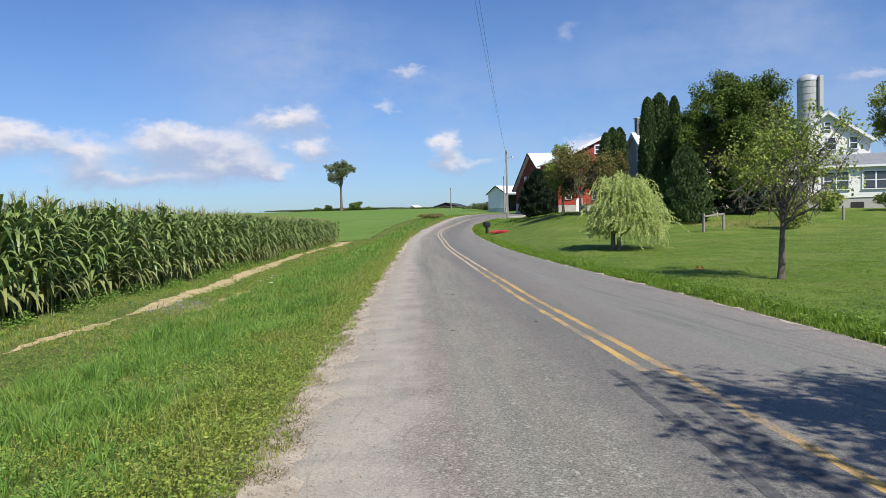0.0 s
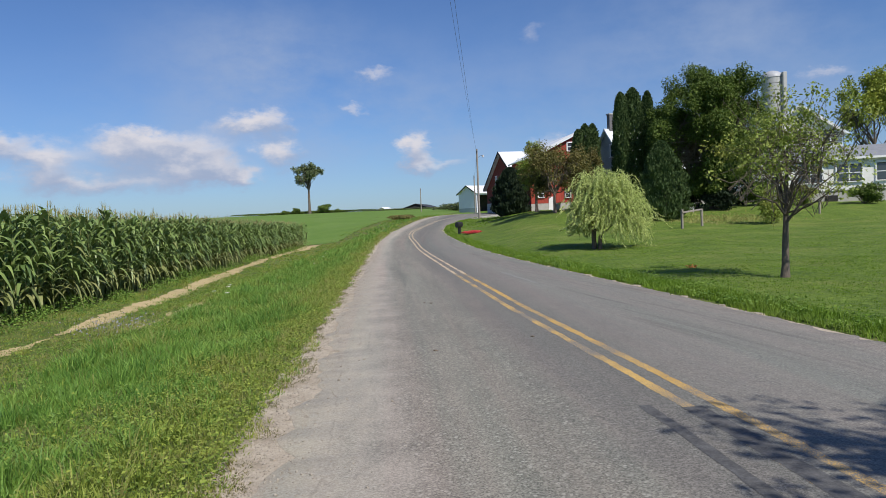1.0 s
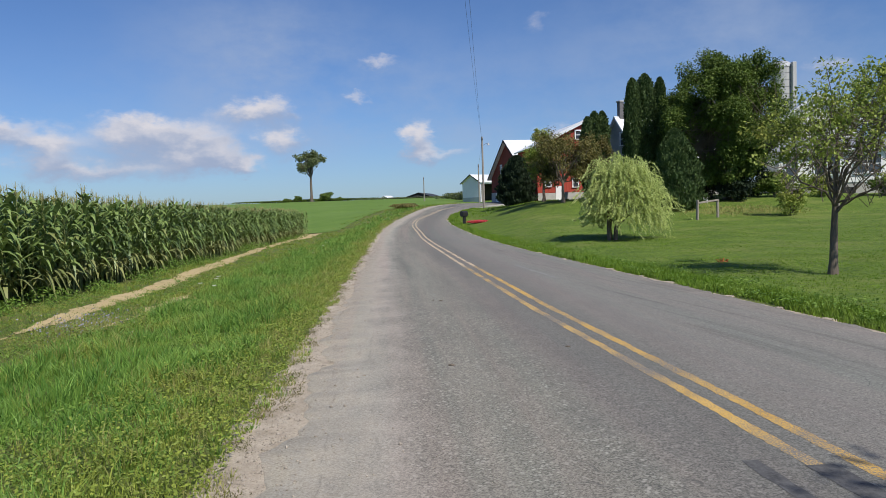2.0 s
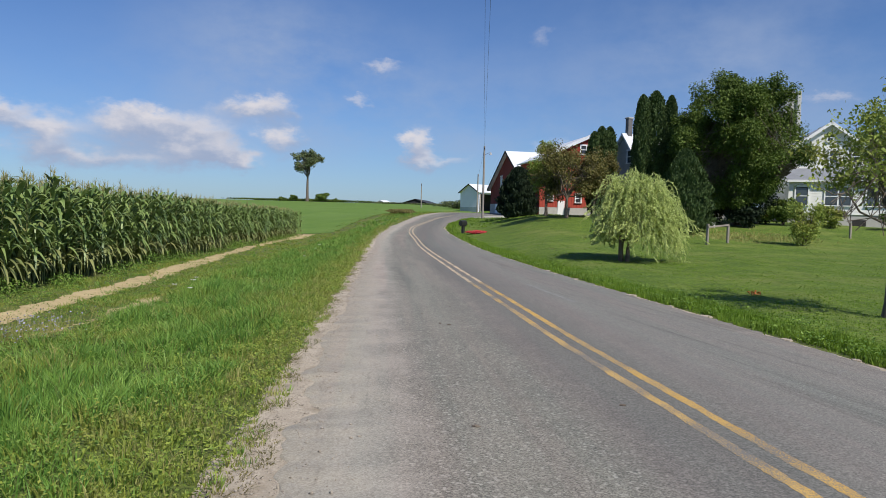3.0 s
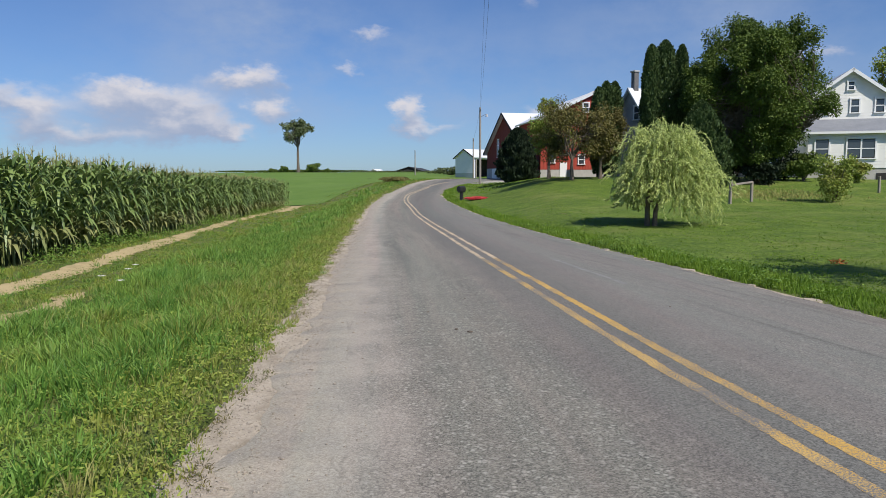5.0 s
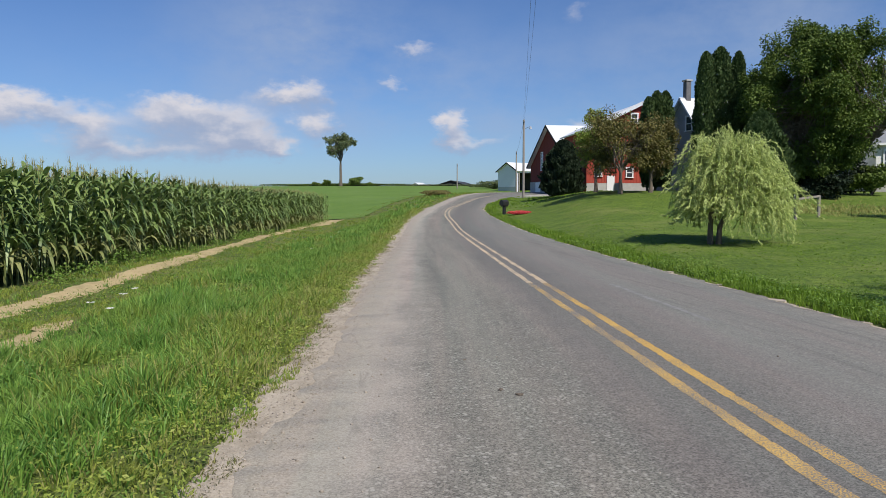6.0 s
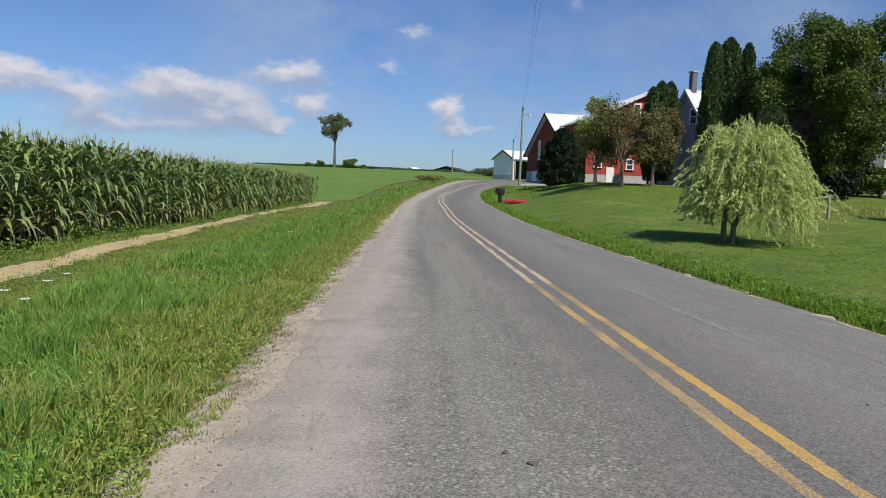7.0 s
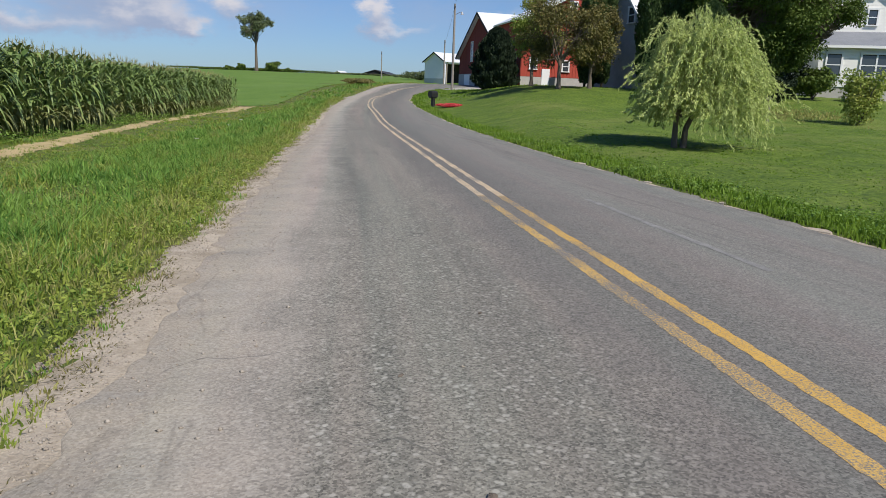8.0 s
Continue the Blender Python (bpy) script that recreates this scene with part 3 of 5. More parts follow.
def ribbon(name, left, right, ys, lift, mat, across=10, surface=road_height, ragged=0.0, uv=False, skirt=0.0):
    """A strip that lies on a surface between two lines x(y)."""
    ys = np.asarray(ys)
    s = np.linspace(0, 1, across + 1)
    if skirt:
        s[1], s[-2] = 0.0025, 0.9975
    lo, hi = left(ys), right(ys)
    if ragged:
        lo = lo + ragged * (np.sin(ys * 3.1) * 0.4 + np.sin(ys * 7.7 + 1) * 0.35 + rng.normal(0, 0.35, len(ys)))
        hi = hi + ragged * (np.sin(ys * 2.7 + 2) * 0.4 + np.sin(ys * 8.3) * 0.35 + rng.normal(0, 0.35, len(ys)))
    xx = lo[:, None] + (hi - lo)[:, None] * s[None]
    yy = np.repeat(ys[:, None], across + 1, 1)
    zz = surface(xx, yy) + lift
    if skirt:
        zz[:, 0] -= skirt
        zz[:, -1] -= skirt
    i, j = np.meshgrid(np.arange(len(ys) - 1), np.arange(across), indexing="ij")
    w = across + 1
    f = np.stack([i * w + j, i * w + j + 1, (i + 1) * w + j + 1, (i + 1) * w + j], -1).reshape(-1, 4)
    ob = big_mesh(name, np.stack([xx, yy, zz], -1).reshape(-1, 3), f, mat, smooth=True)
    if uv:
        lay = ob.data.uv_layers.new(name="UVMap")
        across_m = (xx - edge_left(yy)).reshape(-1)
        along_m = yy.reshape(-1)
        idx = f.ravel()
        lay.data.foreach_set("uv", np.stack([across_m[idx], along_m[idx]], -1).astype(np.float32).ravel())
    return ob


def road_left(y):
    """The broken left edge of the asphalt, inside the gritty strip."""
    y = np.asarray(y, float)
    return edge_left(y) + (0.25 + 0.05 * np.sin(y * 0.83) + 0.03 * np.sin(y * 2.9 + 1) + 0.03 * np.sin(y * 6.1)) * (1 - step(y, 40, 60)) - 0.02


ys_road = np.concatenate([np.arange(-30, 40, 0.12), np.arange(40, 132, 0.5)])
road = ribbon("road", road_left, edge_right, ys_road, 0.0, M_ASPHALT, 16, ragged=0.09, uv=True, skirt=0.012)
tagged(road, "worn grey asphalt country road with pale dusty shoulders", "road", kind="structure")
ys_line = np.concatenate([np.arange(-30, 0, 0.3), np.arange(0, 22, 0.05), np.arange(22, 40, 0.2), np.arange(40, 90, 0.5)])
for off, near_mat in ((-0.02, M_YELLOW_WORN), (0.24, M_YELLOW)):
    for ys_part, mt, lab in ((ys_line[ys_line <= 22], near_mat, "worn yellow centre line painted on asphalt"), (ys_line[ys_line >= 22], M_YELLOW_PALE, "faded pale centre line painted on asphalt")):
        ln = ribbon("road_marking", lambda y: np.interp(y, *E_MID) - 0.051 + off, lambda y: np.interp(y, *E_MID) + 0.051 + off, ys_part, 0.0012, mt, 2, ragged=0.012)
        tagged(ln, lab, "road marking", group="double centre line", kind="structure")


def left_shoulder(x, y):
    ruts = 0.007 * np.sin(x * 19 + 2 * np.sin(y * 1.7)) * np.sin(y * 3.3 + x * 5) + 0.005 * np.sin(y * 11.3) * np.sin(x * 31)
    return road_height(edge_left(y) + 0 * x, y) - 0.002 + ruts * step(edge_left(y) + 0.35 - x, 0.0, 0.1) - 0.03 * step(edge_left(y) - x, -0.05, 0.4)


def right_shoulder(x, y):
    return road_height(edge_right(y) + 0 * x, y) - 0.006 - 0.05 * step(x - edge_right(y), -0.02, 0.3)


shoulder = ribbon("shoulder", lambda y: edge_left(y) - 0.40, lambda y: edge_left(y) + 0.62, np.arange(-10, 70, 0.1), 0.0, M_SHOULDER, 14, surface=left_shoulder, ragged=0.05)
tagged(shoulder, "gritty tan shoulder between asphalt and grass", "shoulder", kind="structure")
shoulder = ribbon("shoulder", lambda y: edge_right(y) - 0.14, lambda y: edge_right(y) + 0.26, np.arange(-10, 80, 0.2), 0.0, M_SHOULDER, 6, surface=right_shoulder, ragged=0.05)
tagged(shoulder, "narrow gritty edge between asphalt and lawn", "shoulder", kind="structure")
lawn = ribbon("lawn", lambda y: edge_right(y) + 0.22, lambda y: edge_right(y) + 46, np.arange(-14, 84, 0.8), 0.012, M_TURF, 76, surface=height)
tagged(lawn, "mown bright green lawn sloping up to the farmhouse", "lawn", kind="structure")
drive = ribbon("driveway", lambda y: np.interp(y, [84, 88, 92, 96], [6.0, 7.0, 9.6, 12.0]), lambda y: np.interp(y, [84, 88, 92, 96], [9.0, 18, 22, 22.0]), np.arange(84.5, 96, 0.5), 0.03, M_DRIVE, 10, surface=height)
tagged(drive, "pale gravel farm driveway beside the barn", "driveway", kind="structure")


# ---- soil between verge and corn ----
def corn_x(y):
    return -8.55 - 0.026 * (np.asarray(y, float) - 15)


def track_x(y):
    return np.interp(y, [-10, 17, 23, 27, 38, 42, 63], [-6.3, -6.9, -7.3, -7.6, -8.3, -8.65, -9.3])


def track_w(y):
    return 0.27 - 0.22 * step(-np.asarray(y), -17, -14.5) + 0.10 * np.exp(-((np.asarray(y) - 12.6) / 1.0) ** 2) + 0.04 * np.sin(np.asarray(y) * 0.47) * np.sin(np.asarray(y) * 0.21 + 1) + 0.55 * step(y, 50, 60)


soil = ribbon("dirt_track", lambda y: track_x(y) - track_w(y), lambda y: track_x(y) + track_w(y), np.arange(-6, 66, 0.12), 0.012, M_DIRT, 4, surface=height, ragged=0.07)
tagged(soil, "strip of dry tan soil along the corn", "dirt track", kind="structure")
soil2 = ribbon("dirt_track", lambda y: -5.5 + 0.012 * (16 - y) + 0.16 * np.sin(y * 0.9) - 0.12, lambda y: -5.42 + 0.012 * (16 - y) + 0.16 * np.sin(y * 0.7 + 1) + 0.14 * np.sin(y * 1.9), np.arange(14.6, 19.6, 0.2), 0.012, M_DIRT, 3, surface=height, ragged=0.2)
tagged(soil2, "second faint strip of dry soil in the grass", "dirt track", kind="structure")
field = ribbon("field", lambda y: -70 - 0 * y, lambda y: edge_left(y) - 5 - 0.03 * (y - 66), np.concatenate([np.arange(66, 110, 1.0), np.arange(110, 190, 3.0)]), 0.04, M_FIELD, 40, surface=height)
tagged(field, "low bright green crop field rising to the skyline", "field", kind="structure")


# ---- corn ----
def strip_leaf(base, az, length, width, rise, droop, seg=5):
    """An arching blade."""
    t = np.linspace(0, 1, seg + 1)
    out = length * (t * 0.92)
    z = length * (rise * t - droop * t ** 2.2)
    c = np.stack([np.cos(az) * out, np.sin(az) * out, z], -1) + base
    w = width * np.clip(np.minimum(0.45 + 3 * t, 1.15 * (1 - t ** 2.2)), 0.03, 1)
    sidev = np.array([-np.sin(az), np.cos(az), 0.25 * np.sin(7 * az)])
    a, b = c + sidev * w[:, None] * 0.5, c - sidev * w[:, None] * 0.5
    V = np.stack([a, b], 1).reshape(-1, 3)
    i = np.arange(seg)
    return V, np.stack([2 * i, 2 * i + 1, 2 * i + 3, 2 * i + 2], -1)


def corn_template(r, leaves=11, seg=5):
    h = 2.02 + r.uniform(-0.08, 0.08)
    stalk = tube(np.array([[0, 0, 0], [0.01, 0, h * 0.5], [0.0, 0.015, h]]), [0.014, 0.012, 0.007], 4)
    plane, green, dry = r.uniform(0, 2 * np.pi), [], [stalk]
    for k in range(leaves):
        f = (k + 0.6) / leaves
        z = 0.22 + f * (h - 0.40)
        az = plane + (k % 2) * np.pi + r.normal(0, 0.35)
        ln = r.uniform(0.42, 0.66) * (1.0 - 0.3 * abs(f - 0.5)) * (1 - 0.5 * f ** 4)
        lf = strip_leaf(np.array([0, 0, z]), az, ln, r.uniform(0.068, 0.11), r.uniform(0.9, 1.7) + 0.15 * f, r.uniform(1.0, 2.1) - 0.3 * f, seg)
        (dry if f < 0.2 or r.random() < 0.025 else green).append(lf)
    # an ear on the stalk
    e0 = np.array([0.0, 0, h * 0.5])
    ed = np.array([np.cos(plane + 1.2) * 0.09, np.sin(plane + 1.2) * 0.09, 0.2])
    green.append(tube(np.array([e0, e0 + ed * 0.5, e0 + ed]), [0.014, 0.026, 0.008], 5))
    tas = []
    for k in range(10):
        a = r.uniform(0, 2 * np.pi)
        tas.append(strip_leaf(np.array([0, 0, h - 0.02]), a, r.uniform(0.07, 0.11), 0.014, r.uniform(1.0, 2.0), r.uniform(0.1, 0.6), 1))
    tas.append(tube(np.array([[0, 0, h], [0.01, 0.01, h + 0.11]]), [0.009, 0.003], 3))
    return merge(green), merge(dry), merge(tas)


def scatter(template, px, py, pz, rot, sc):
    V, Fq = template
    n, m = len(px), len(V)
    c, s = np.cos(rot)[:, None], np.sin(rot)[:, None]
    out = np.empty((n, m, 3), np.float32)
    out[:, :, 0] = (V[None, :, 0] * c - V[None, :, 1] * s) * sc[:, None] + px[:, None]
    out[:, :, 1] = (V[None, :, 0] * s + V[None, :, 1] * c) * sc[:, None] + py[:, None]
    out[:, :, 2] = V[None, :, 2] * sc[:, None] + pz[:, None]
    return out.reshape(-1, 3), (Fq[None] + (np.arange(n) * m)[:, None, None]).reshape(-1, Fq.shape[1])


def plant_corn():
    r = np.random.default_rng(11)
    full = [corn_template(r, 19, 5) for _ in range(9)]
    light = [corn_template(r, 9, 3) for _ in range(5)]
    bins = ([], [], [])
    for row in range(13):
        gap = 0.15 if row < 4 else (0.24 if row < 9 else 0.36)
        y = np.arange(-8, 63.2, gap)
        y = y + r.normal(0, 0.035, len(y))
        keep = r.random(len(y)) > 0.05
        y = y[keep]
        x = corn_x(y) - row * 0.76 + r.normal(0, 0.04, len(y))
        z = height(x, y)
        rot, sc = r.uniform(0, 2 * np.pi, len(y)), r.normal(1.08, 0.035, len(y))
        sc = sc * (1 - 0.12 * step(y, 57, 63)) * (1.10 - 0.12 * step(y, 14, 45))
        pool = full if row < 4 else light
        pick = r.integers(0, len(pool), len(y))
        for k, tpl in enumerate(pool):
            s = pick == k
            if s.any():
                for bn, t in zip(bins, tpl):
                    bn.append(scatter(t, x[s], y[s], z[s], rot[s], sc[s]))
    # the headland at the far end of the rows
    x = np.arange(-9.5, -60, -0.3)
    for off in (0.0, 0.7):
        y = 63 + off + r.normal(0, 0.1, len(x)) * 1.0
        z = height(x, y)
        rot, sc = r.uniform(0, 6.28, len(x)), r.normal(0.98, 0.06, len(x))
        pick = r.integers(0, len(light), len(x))
        for k, tpl in enumerate(light):
            s = pick == k
            for bn, t in zip(bins, tpl):
                bn.append(scatter(t, x[s], y[s], z[s], rot[s], sc[s]))
    root = thing("corn_field", (0, 0, 0), "dense field of tall green corn with tan tassels", "corn", kind="stuff")
    for nm, bn, mt in zip(("leaves", "stalks", "tassels"), bins, (M_CORN, M_CORN_LOW, M_TASSEL)):
        V, Fq = merge(bn)
        big_mesh(nm, V, Fq, mt, root)
    # the closed canopy farther into the field
    cx = -spread(18.2, 700, 72, 2.0)
    cy = np.concatenate([np.arange(-120, 62, 1.5), [62.5]])
    A, B = np.meshgrid(cx, cy)
    zc = height(A, B) + 1.95 + 0.12 * rng.random(A.shape)
    i, j = np.meshgrid(np.arange(len(cy) - 1), np.arange(len(cx) - 1), indexing="ij")
    w = len(cx)
    f = np.stack([i * w + j, i * w + j + 1, (i + 1) * w + j + 1, (i + 1) * w + j], -1).reshape(-1, 4)
    big_mesh("canopy", np.stack([A, B, zc], -1).reshape(-1, 3), f, M_CORN, root)


plant_corn()


# ---- grass ----
def blades(name, x, y, hgt, wid, mat, parent, lean=0.45, r=None, surface=height, tuft=9):
    r = r or rng
    # gather the blades into tufts, which lean outwards
    n = len(x) // tuft * tuft
    x, y, hgt, wid = x[:n], y[:n], hgt[:n], wid[:n]
    order = np.lexsort((np.floor(x * 2), np.floor(y * 2)))
    x, y, hgt, wid = x[order], y[order], hgt[order], wid[order]
    lead = np.repeat(np.arange(0, n, tuft), tuft)
    b = r.uniform(0, 2 * np.pi, n)
    if tuft > 1:
        q = np.abs(r.normal(0, 1, n)) * (0.015 + 1.6 * wid + 0.13 * hgt[lead])
        x, y = x[lead] + np.cos(b) * q, y[lead] + np.sin(b) * q
        hgt = 0.35 * hgt + 0.65 * hgt[lead]
    z = surface(x, y) - 0.01
    a = r.uniform(0, 2 * np.pi, n)
    base = np.stack([x, y, z], -1)
    sidev = np.stack([np.cos(a), np.sin(a), np.zeros(n)], -1) * wid[:, None] * 0.5
    ln = lean * r.random(n) * hgt
    bend = np.stack([np.cos(b) * ln, np.sin(b) * ln, np.zeros(n)], -1)
    up = np.array([0, 0, 1.0])
    mid = base + up * hgt[:, None] * 0.55 + bend * 0.35
    tip = base + up * (hgt * (1 - 0.25 * lean * r.random(n)))[:, None] + bend
    V = np.stack([base - sidev, base + sidev, mid + sidev * 0.8, mid - sidev * 0.8, tip], 1).reshape(-1, 3)
    k = np.arange(n)[:, None] * 5
    Ft = np.stack([k + [0, 1, 2], k + [0, 2, 3], k + [3, 2, 4]], 1).reshape(-1, 3)
    return big_mesh(name, V, Ft, mat, parent)


def patchy(x, y, s=1.0):
    return 0.5 + 0.5 * np.sin(x * 1.7 * s + 2 * np.sin(y * 0.8 * s)) * np.cos(y * 1.3 * s + 1.5 * np.sin(x * 0.9 * s))


def verge_grass():
    r = np.random.default_rng(21)
    root = thing("verge_grass", (0, 0, 0), "lush uneven green verge grass with dry seed heads", "grass", kind="stuff")
    xs, ys, hs, ws = [], [], [], []
    for y0, y1, dens, wid in ((-12, 1, 300, 0.014), (1.0, 11, 1500, 0.0085), (11, 21, 1500, 0.0105), (21, 34, 680, 0.0145), (34, 66, 200, 0.027), (66, 105, 40, 0.06)):
        width = 6.6
        n = int((y1 - y0) * width * dens)
        y = r.uniform(y0, y1, n)
        d = width * r.random(n) ** 1.1
        x = edge_left(y) + 0.0 + 0.12 * np.sin(y * 2.1) * np.sin(y * 0.9) + 0.06 * np.sin(y * 5.3) - d
        keep = (x > corn_x(y) + 0.2) | (y > 64)
        track = np.clip(1.25 * np.exp(-((x - track_x(y)) / (track_w(y) * 0.95)) ** 2), 0, 1) * (y < 66)
        keep &= r.random(n) > 0.95 * track
        bare = np.exp(-((x + 5.45) / 0.24) ** 2) * (y > 14.4) * (y < 19.8)
        keep &= r.random(n) > 0.85 * bare
        edge = step(d, 0.0, 1.0)
        far_side = step(d, 2.9, 3.8)
        weedy = step(patchy(x, y, 0.7) + 0.4 * patchy(x + 3, y, 2.6), 0.6, 0.85) * step(d, 0.5, 1.3)
        keep &= r.random(n) > 0.4 * weedy
        # hummocks a hand or two across
        lumps = 0.12 + 0.5 * patchy(x, y) + 1.0 * patchy(x, y, 3.1) ** 2 + 0.5 * patchy(x + 5, y, 6.3) ** 1.5
        h = (1 - 0.3 * weedy) * (0.055 + 0.19 * edge * lumps) * (1 - 0.55 * far_side) * r.uniform(0.5, 1.25, n)
        keep &= r.random(n) < 0.85 + 0.4 * edge - 0.5 * far_side - 0.3 * step(-x, 4.7, 5.8) * (y < 17)
        xs.append(x[keep]), ys.append(y[keep]), hs.append(h[keep]), ws.append(np.full(keep.sum(), wid) * r.uniform(0.7, 1.4, keep.sum()))
    x, y, h, w = (np.concatenate(v) for v in (xs, ys, hs, ws))
    d = edge_left(y) - x
    blotch = step(patchy(x + 11, y + 4, 1.15) + 0.3 * patchy(x, y + 9, 2.7), 0.75, 1.1)
    dry = r.random(len(x)) < 0.015 + 0.25 * step(-x, 4.7, 5.6) * (y < 19) + 0.32 * np.exp(-((d - 0.15) / 0.45) ** 2) * (0.4 + patchy(x, y, 1.9)) + 0.12 * blotch
    # yellower growth by the road and at the field's side, emerald in between
    olive = (r.random(len(x)) < 0.12 + 0.75 * step(1.3 - d + 0.9 * (patchy(x, y, 0.9) - 0.5), 0.0, 0.9) + 0.6 * step(d, 3.2, 4.0) + 0.45 * blotch) & ~dry
    lush = ~dry & ~olive
    blades("blades", x[lush], y[lush], h[lush], w[lush], M_GRASS, root, 0.95, r, tuft=14)
    blades("blades", x[olive], y[olive], h[olive] * 0.85, w[olive], M_OLIVE, root, 1.0, r, tuft=8)
    blades("dry_stems", x[dry], y[dry], h[dry] * 1.1, w[dry] * 0.7, M_STRAW, root, 0.85, r)
    # clover and broad weeds
    n = 165000
    y = 2 + 34 * r.random(n) ** 1.6
    d = 6.2 * r.random(n) ** 1.25
    x = edge_left(y) - 0.05 - d
    keep = (patchy(x, y, 0.7) + 0.4 * patchy(x + 3, y, 2.6) + 0.35 * step(1.6 - d, 0, 0.8) > 0.66) & (x > corn_x(y) + 0.1) & (np.abs(x - track_x(y)) > track_w(y)) & ((np.abs(x + 5.45) > 0.22 * (y > 14.4) * (y < 19.8)))
    x, y = x[keep], y[keep]
    c = np.stack([x, y, height(x, y) + r.uniform(0.02, 0.05 + 0.20 * patchy(x, y, 3.1), len(x))], -1)
    V, Fq = leaf_quads(c, np.stack([r.normal(size=len(x)), r.normal(size=len(x)), r.normal(0, 0.3, len(x))], -1), np.stack([r.normal(0, 0.9, len(x)), r.normal(0, 0.9, len(x)), np.ones(len(x))], -1), r.uniform(0.014, 0.042, len(x)), r.uniform(0.007, 0.02, len(x)))
    Vl, by_road = V.reshape(-1, 4, 3), edge_left(y) - x + 0.5 * r.normal(size=len(x)) < 1.1
    for sel, mt in ((by_road, M_OLIVE), (~by_road, M_WEED)):
        big_mesh("weed_leaves", Vl[sel].reshape(-1, 3), np.arange(4 * sel.sum()).reshape(-1, 4), mt, root)
    # yellowing leaves in patches
    n = 45000
    y = 3 + 26 * r.random(n) ** 1.5
    d = 0.1 + 5.4 * r.random(n) ** 1.3
    x = edge_left(y) - d
    keep = (patchy(x + 11, y + 4, 1.15) + 0.3 * patchy(x, y + 9, 2.7) + 0.15 * r.normal(size=n) + 0.15 * step(1.5 - d, 0, 1) > 0.86) & (x > corn_x(y) + 0.1) & (np.abs(x - track_x(y)) > track_w(y))
    x, y = x[keep], y[keep]
    n = len(x)
    c = np.stack([x, y, height(x, y) + r.uniform(0.03, 0.19, n)], -1)
    V, Fq = leaf_quads(c, r.normal(size=(n, 3)) * [1, 1, 0.4], r.normal(0, 0.5, (n, 3)) + [0, 0, 1], r.uniform(0.02, 0.045, n), r.uniform(0.012, 0.024, n))
    big_mesh("weed_leaves", V, Fq, M_OLIVE, root)
    # withered litter where the grass meets the grit
    n = 15000
    y = 4 + 30 * r.random(n) ** 1.4
    x = edge_left(y) + 0.12 - 0.28 * r.random(n) + 0.12 * np.sin(y * 2.1) * np.sin(y * 0.9)
    keep = patchy(x * 0.4, y, 3.3) > 0.45
    x, y = x[keep], y[keep]
    blades("dry_litter", x, y, r.uniform(0.012, 0.05, len(x)), np.full(len(x), 0.007), M_RUSSET, root, 2.6, r, surface=left_shoulder, tuft=5)
    # weeds at the foot of the corn
    n = 16000
    y = 6 + 56 * r.random(n) ** 1.5
    x = corn_x(y) + 0.75 * r.random(n) ** 1.3
    keep = patchy(x + 7, y, 1.1) > 0.4
    x, y = x[keep], y[keep]
    n = len(x)
    c = np.stack([x, y, height(x, y) + r.uniform(0.03, 0.42, n) * patchy(x + 7, y, 1.1)], -1)
    V, Fq = leaf_quads(c, r.normal(size=(n, 3)) * [1, 1, 0.5], r.normal(0, 0.5, (n, 3)) + [0, 0, 1], r.uniform(0.045, 0.085, n), r.uniform(0.03, 0.05, n))
    big_mesh("weed_leaves", V, Fq, M_WEED, root)


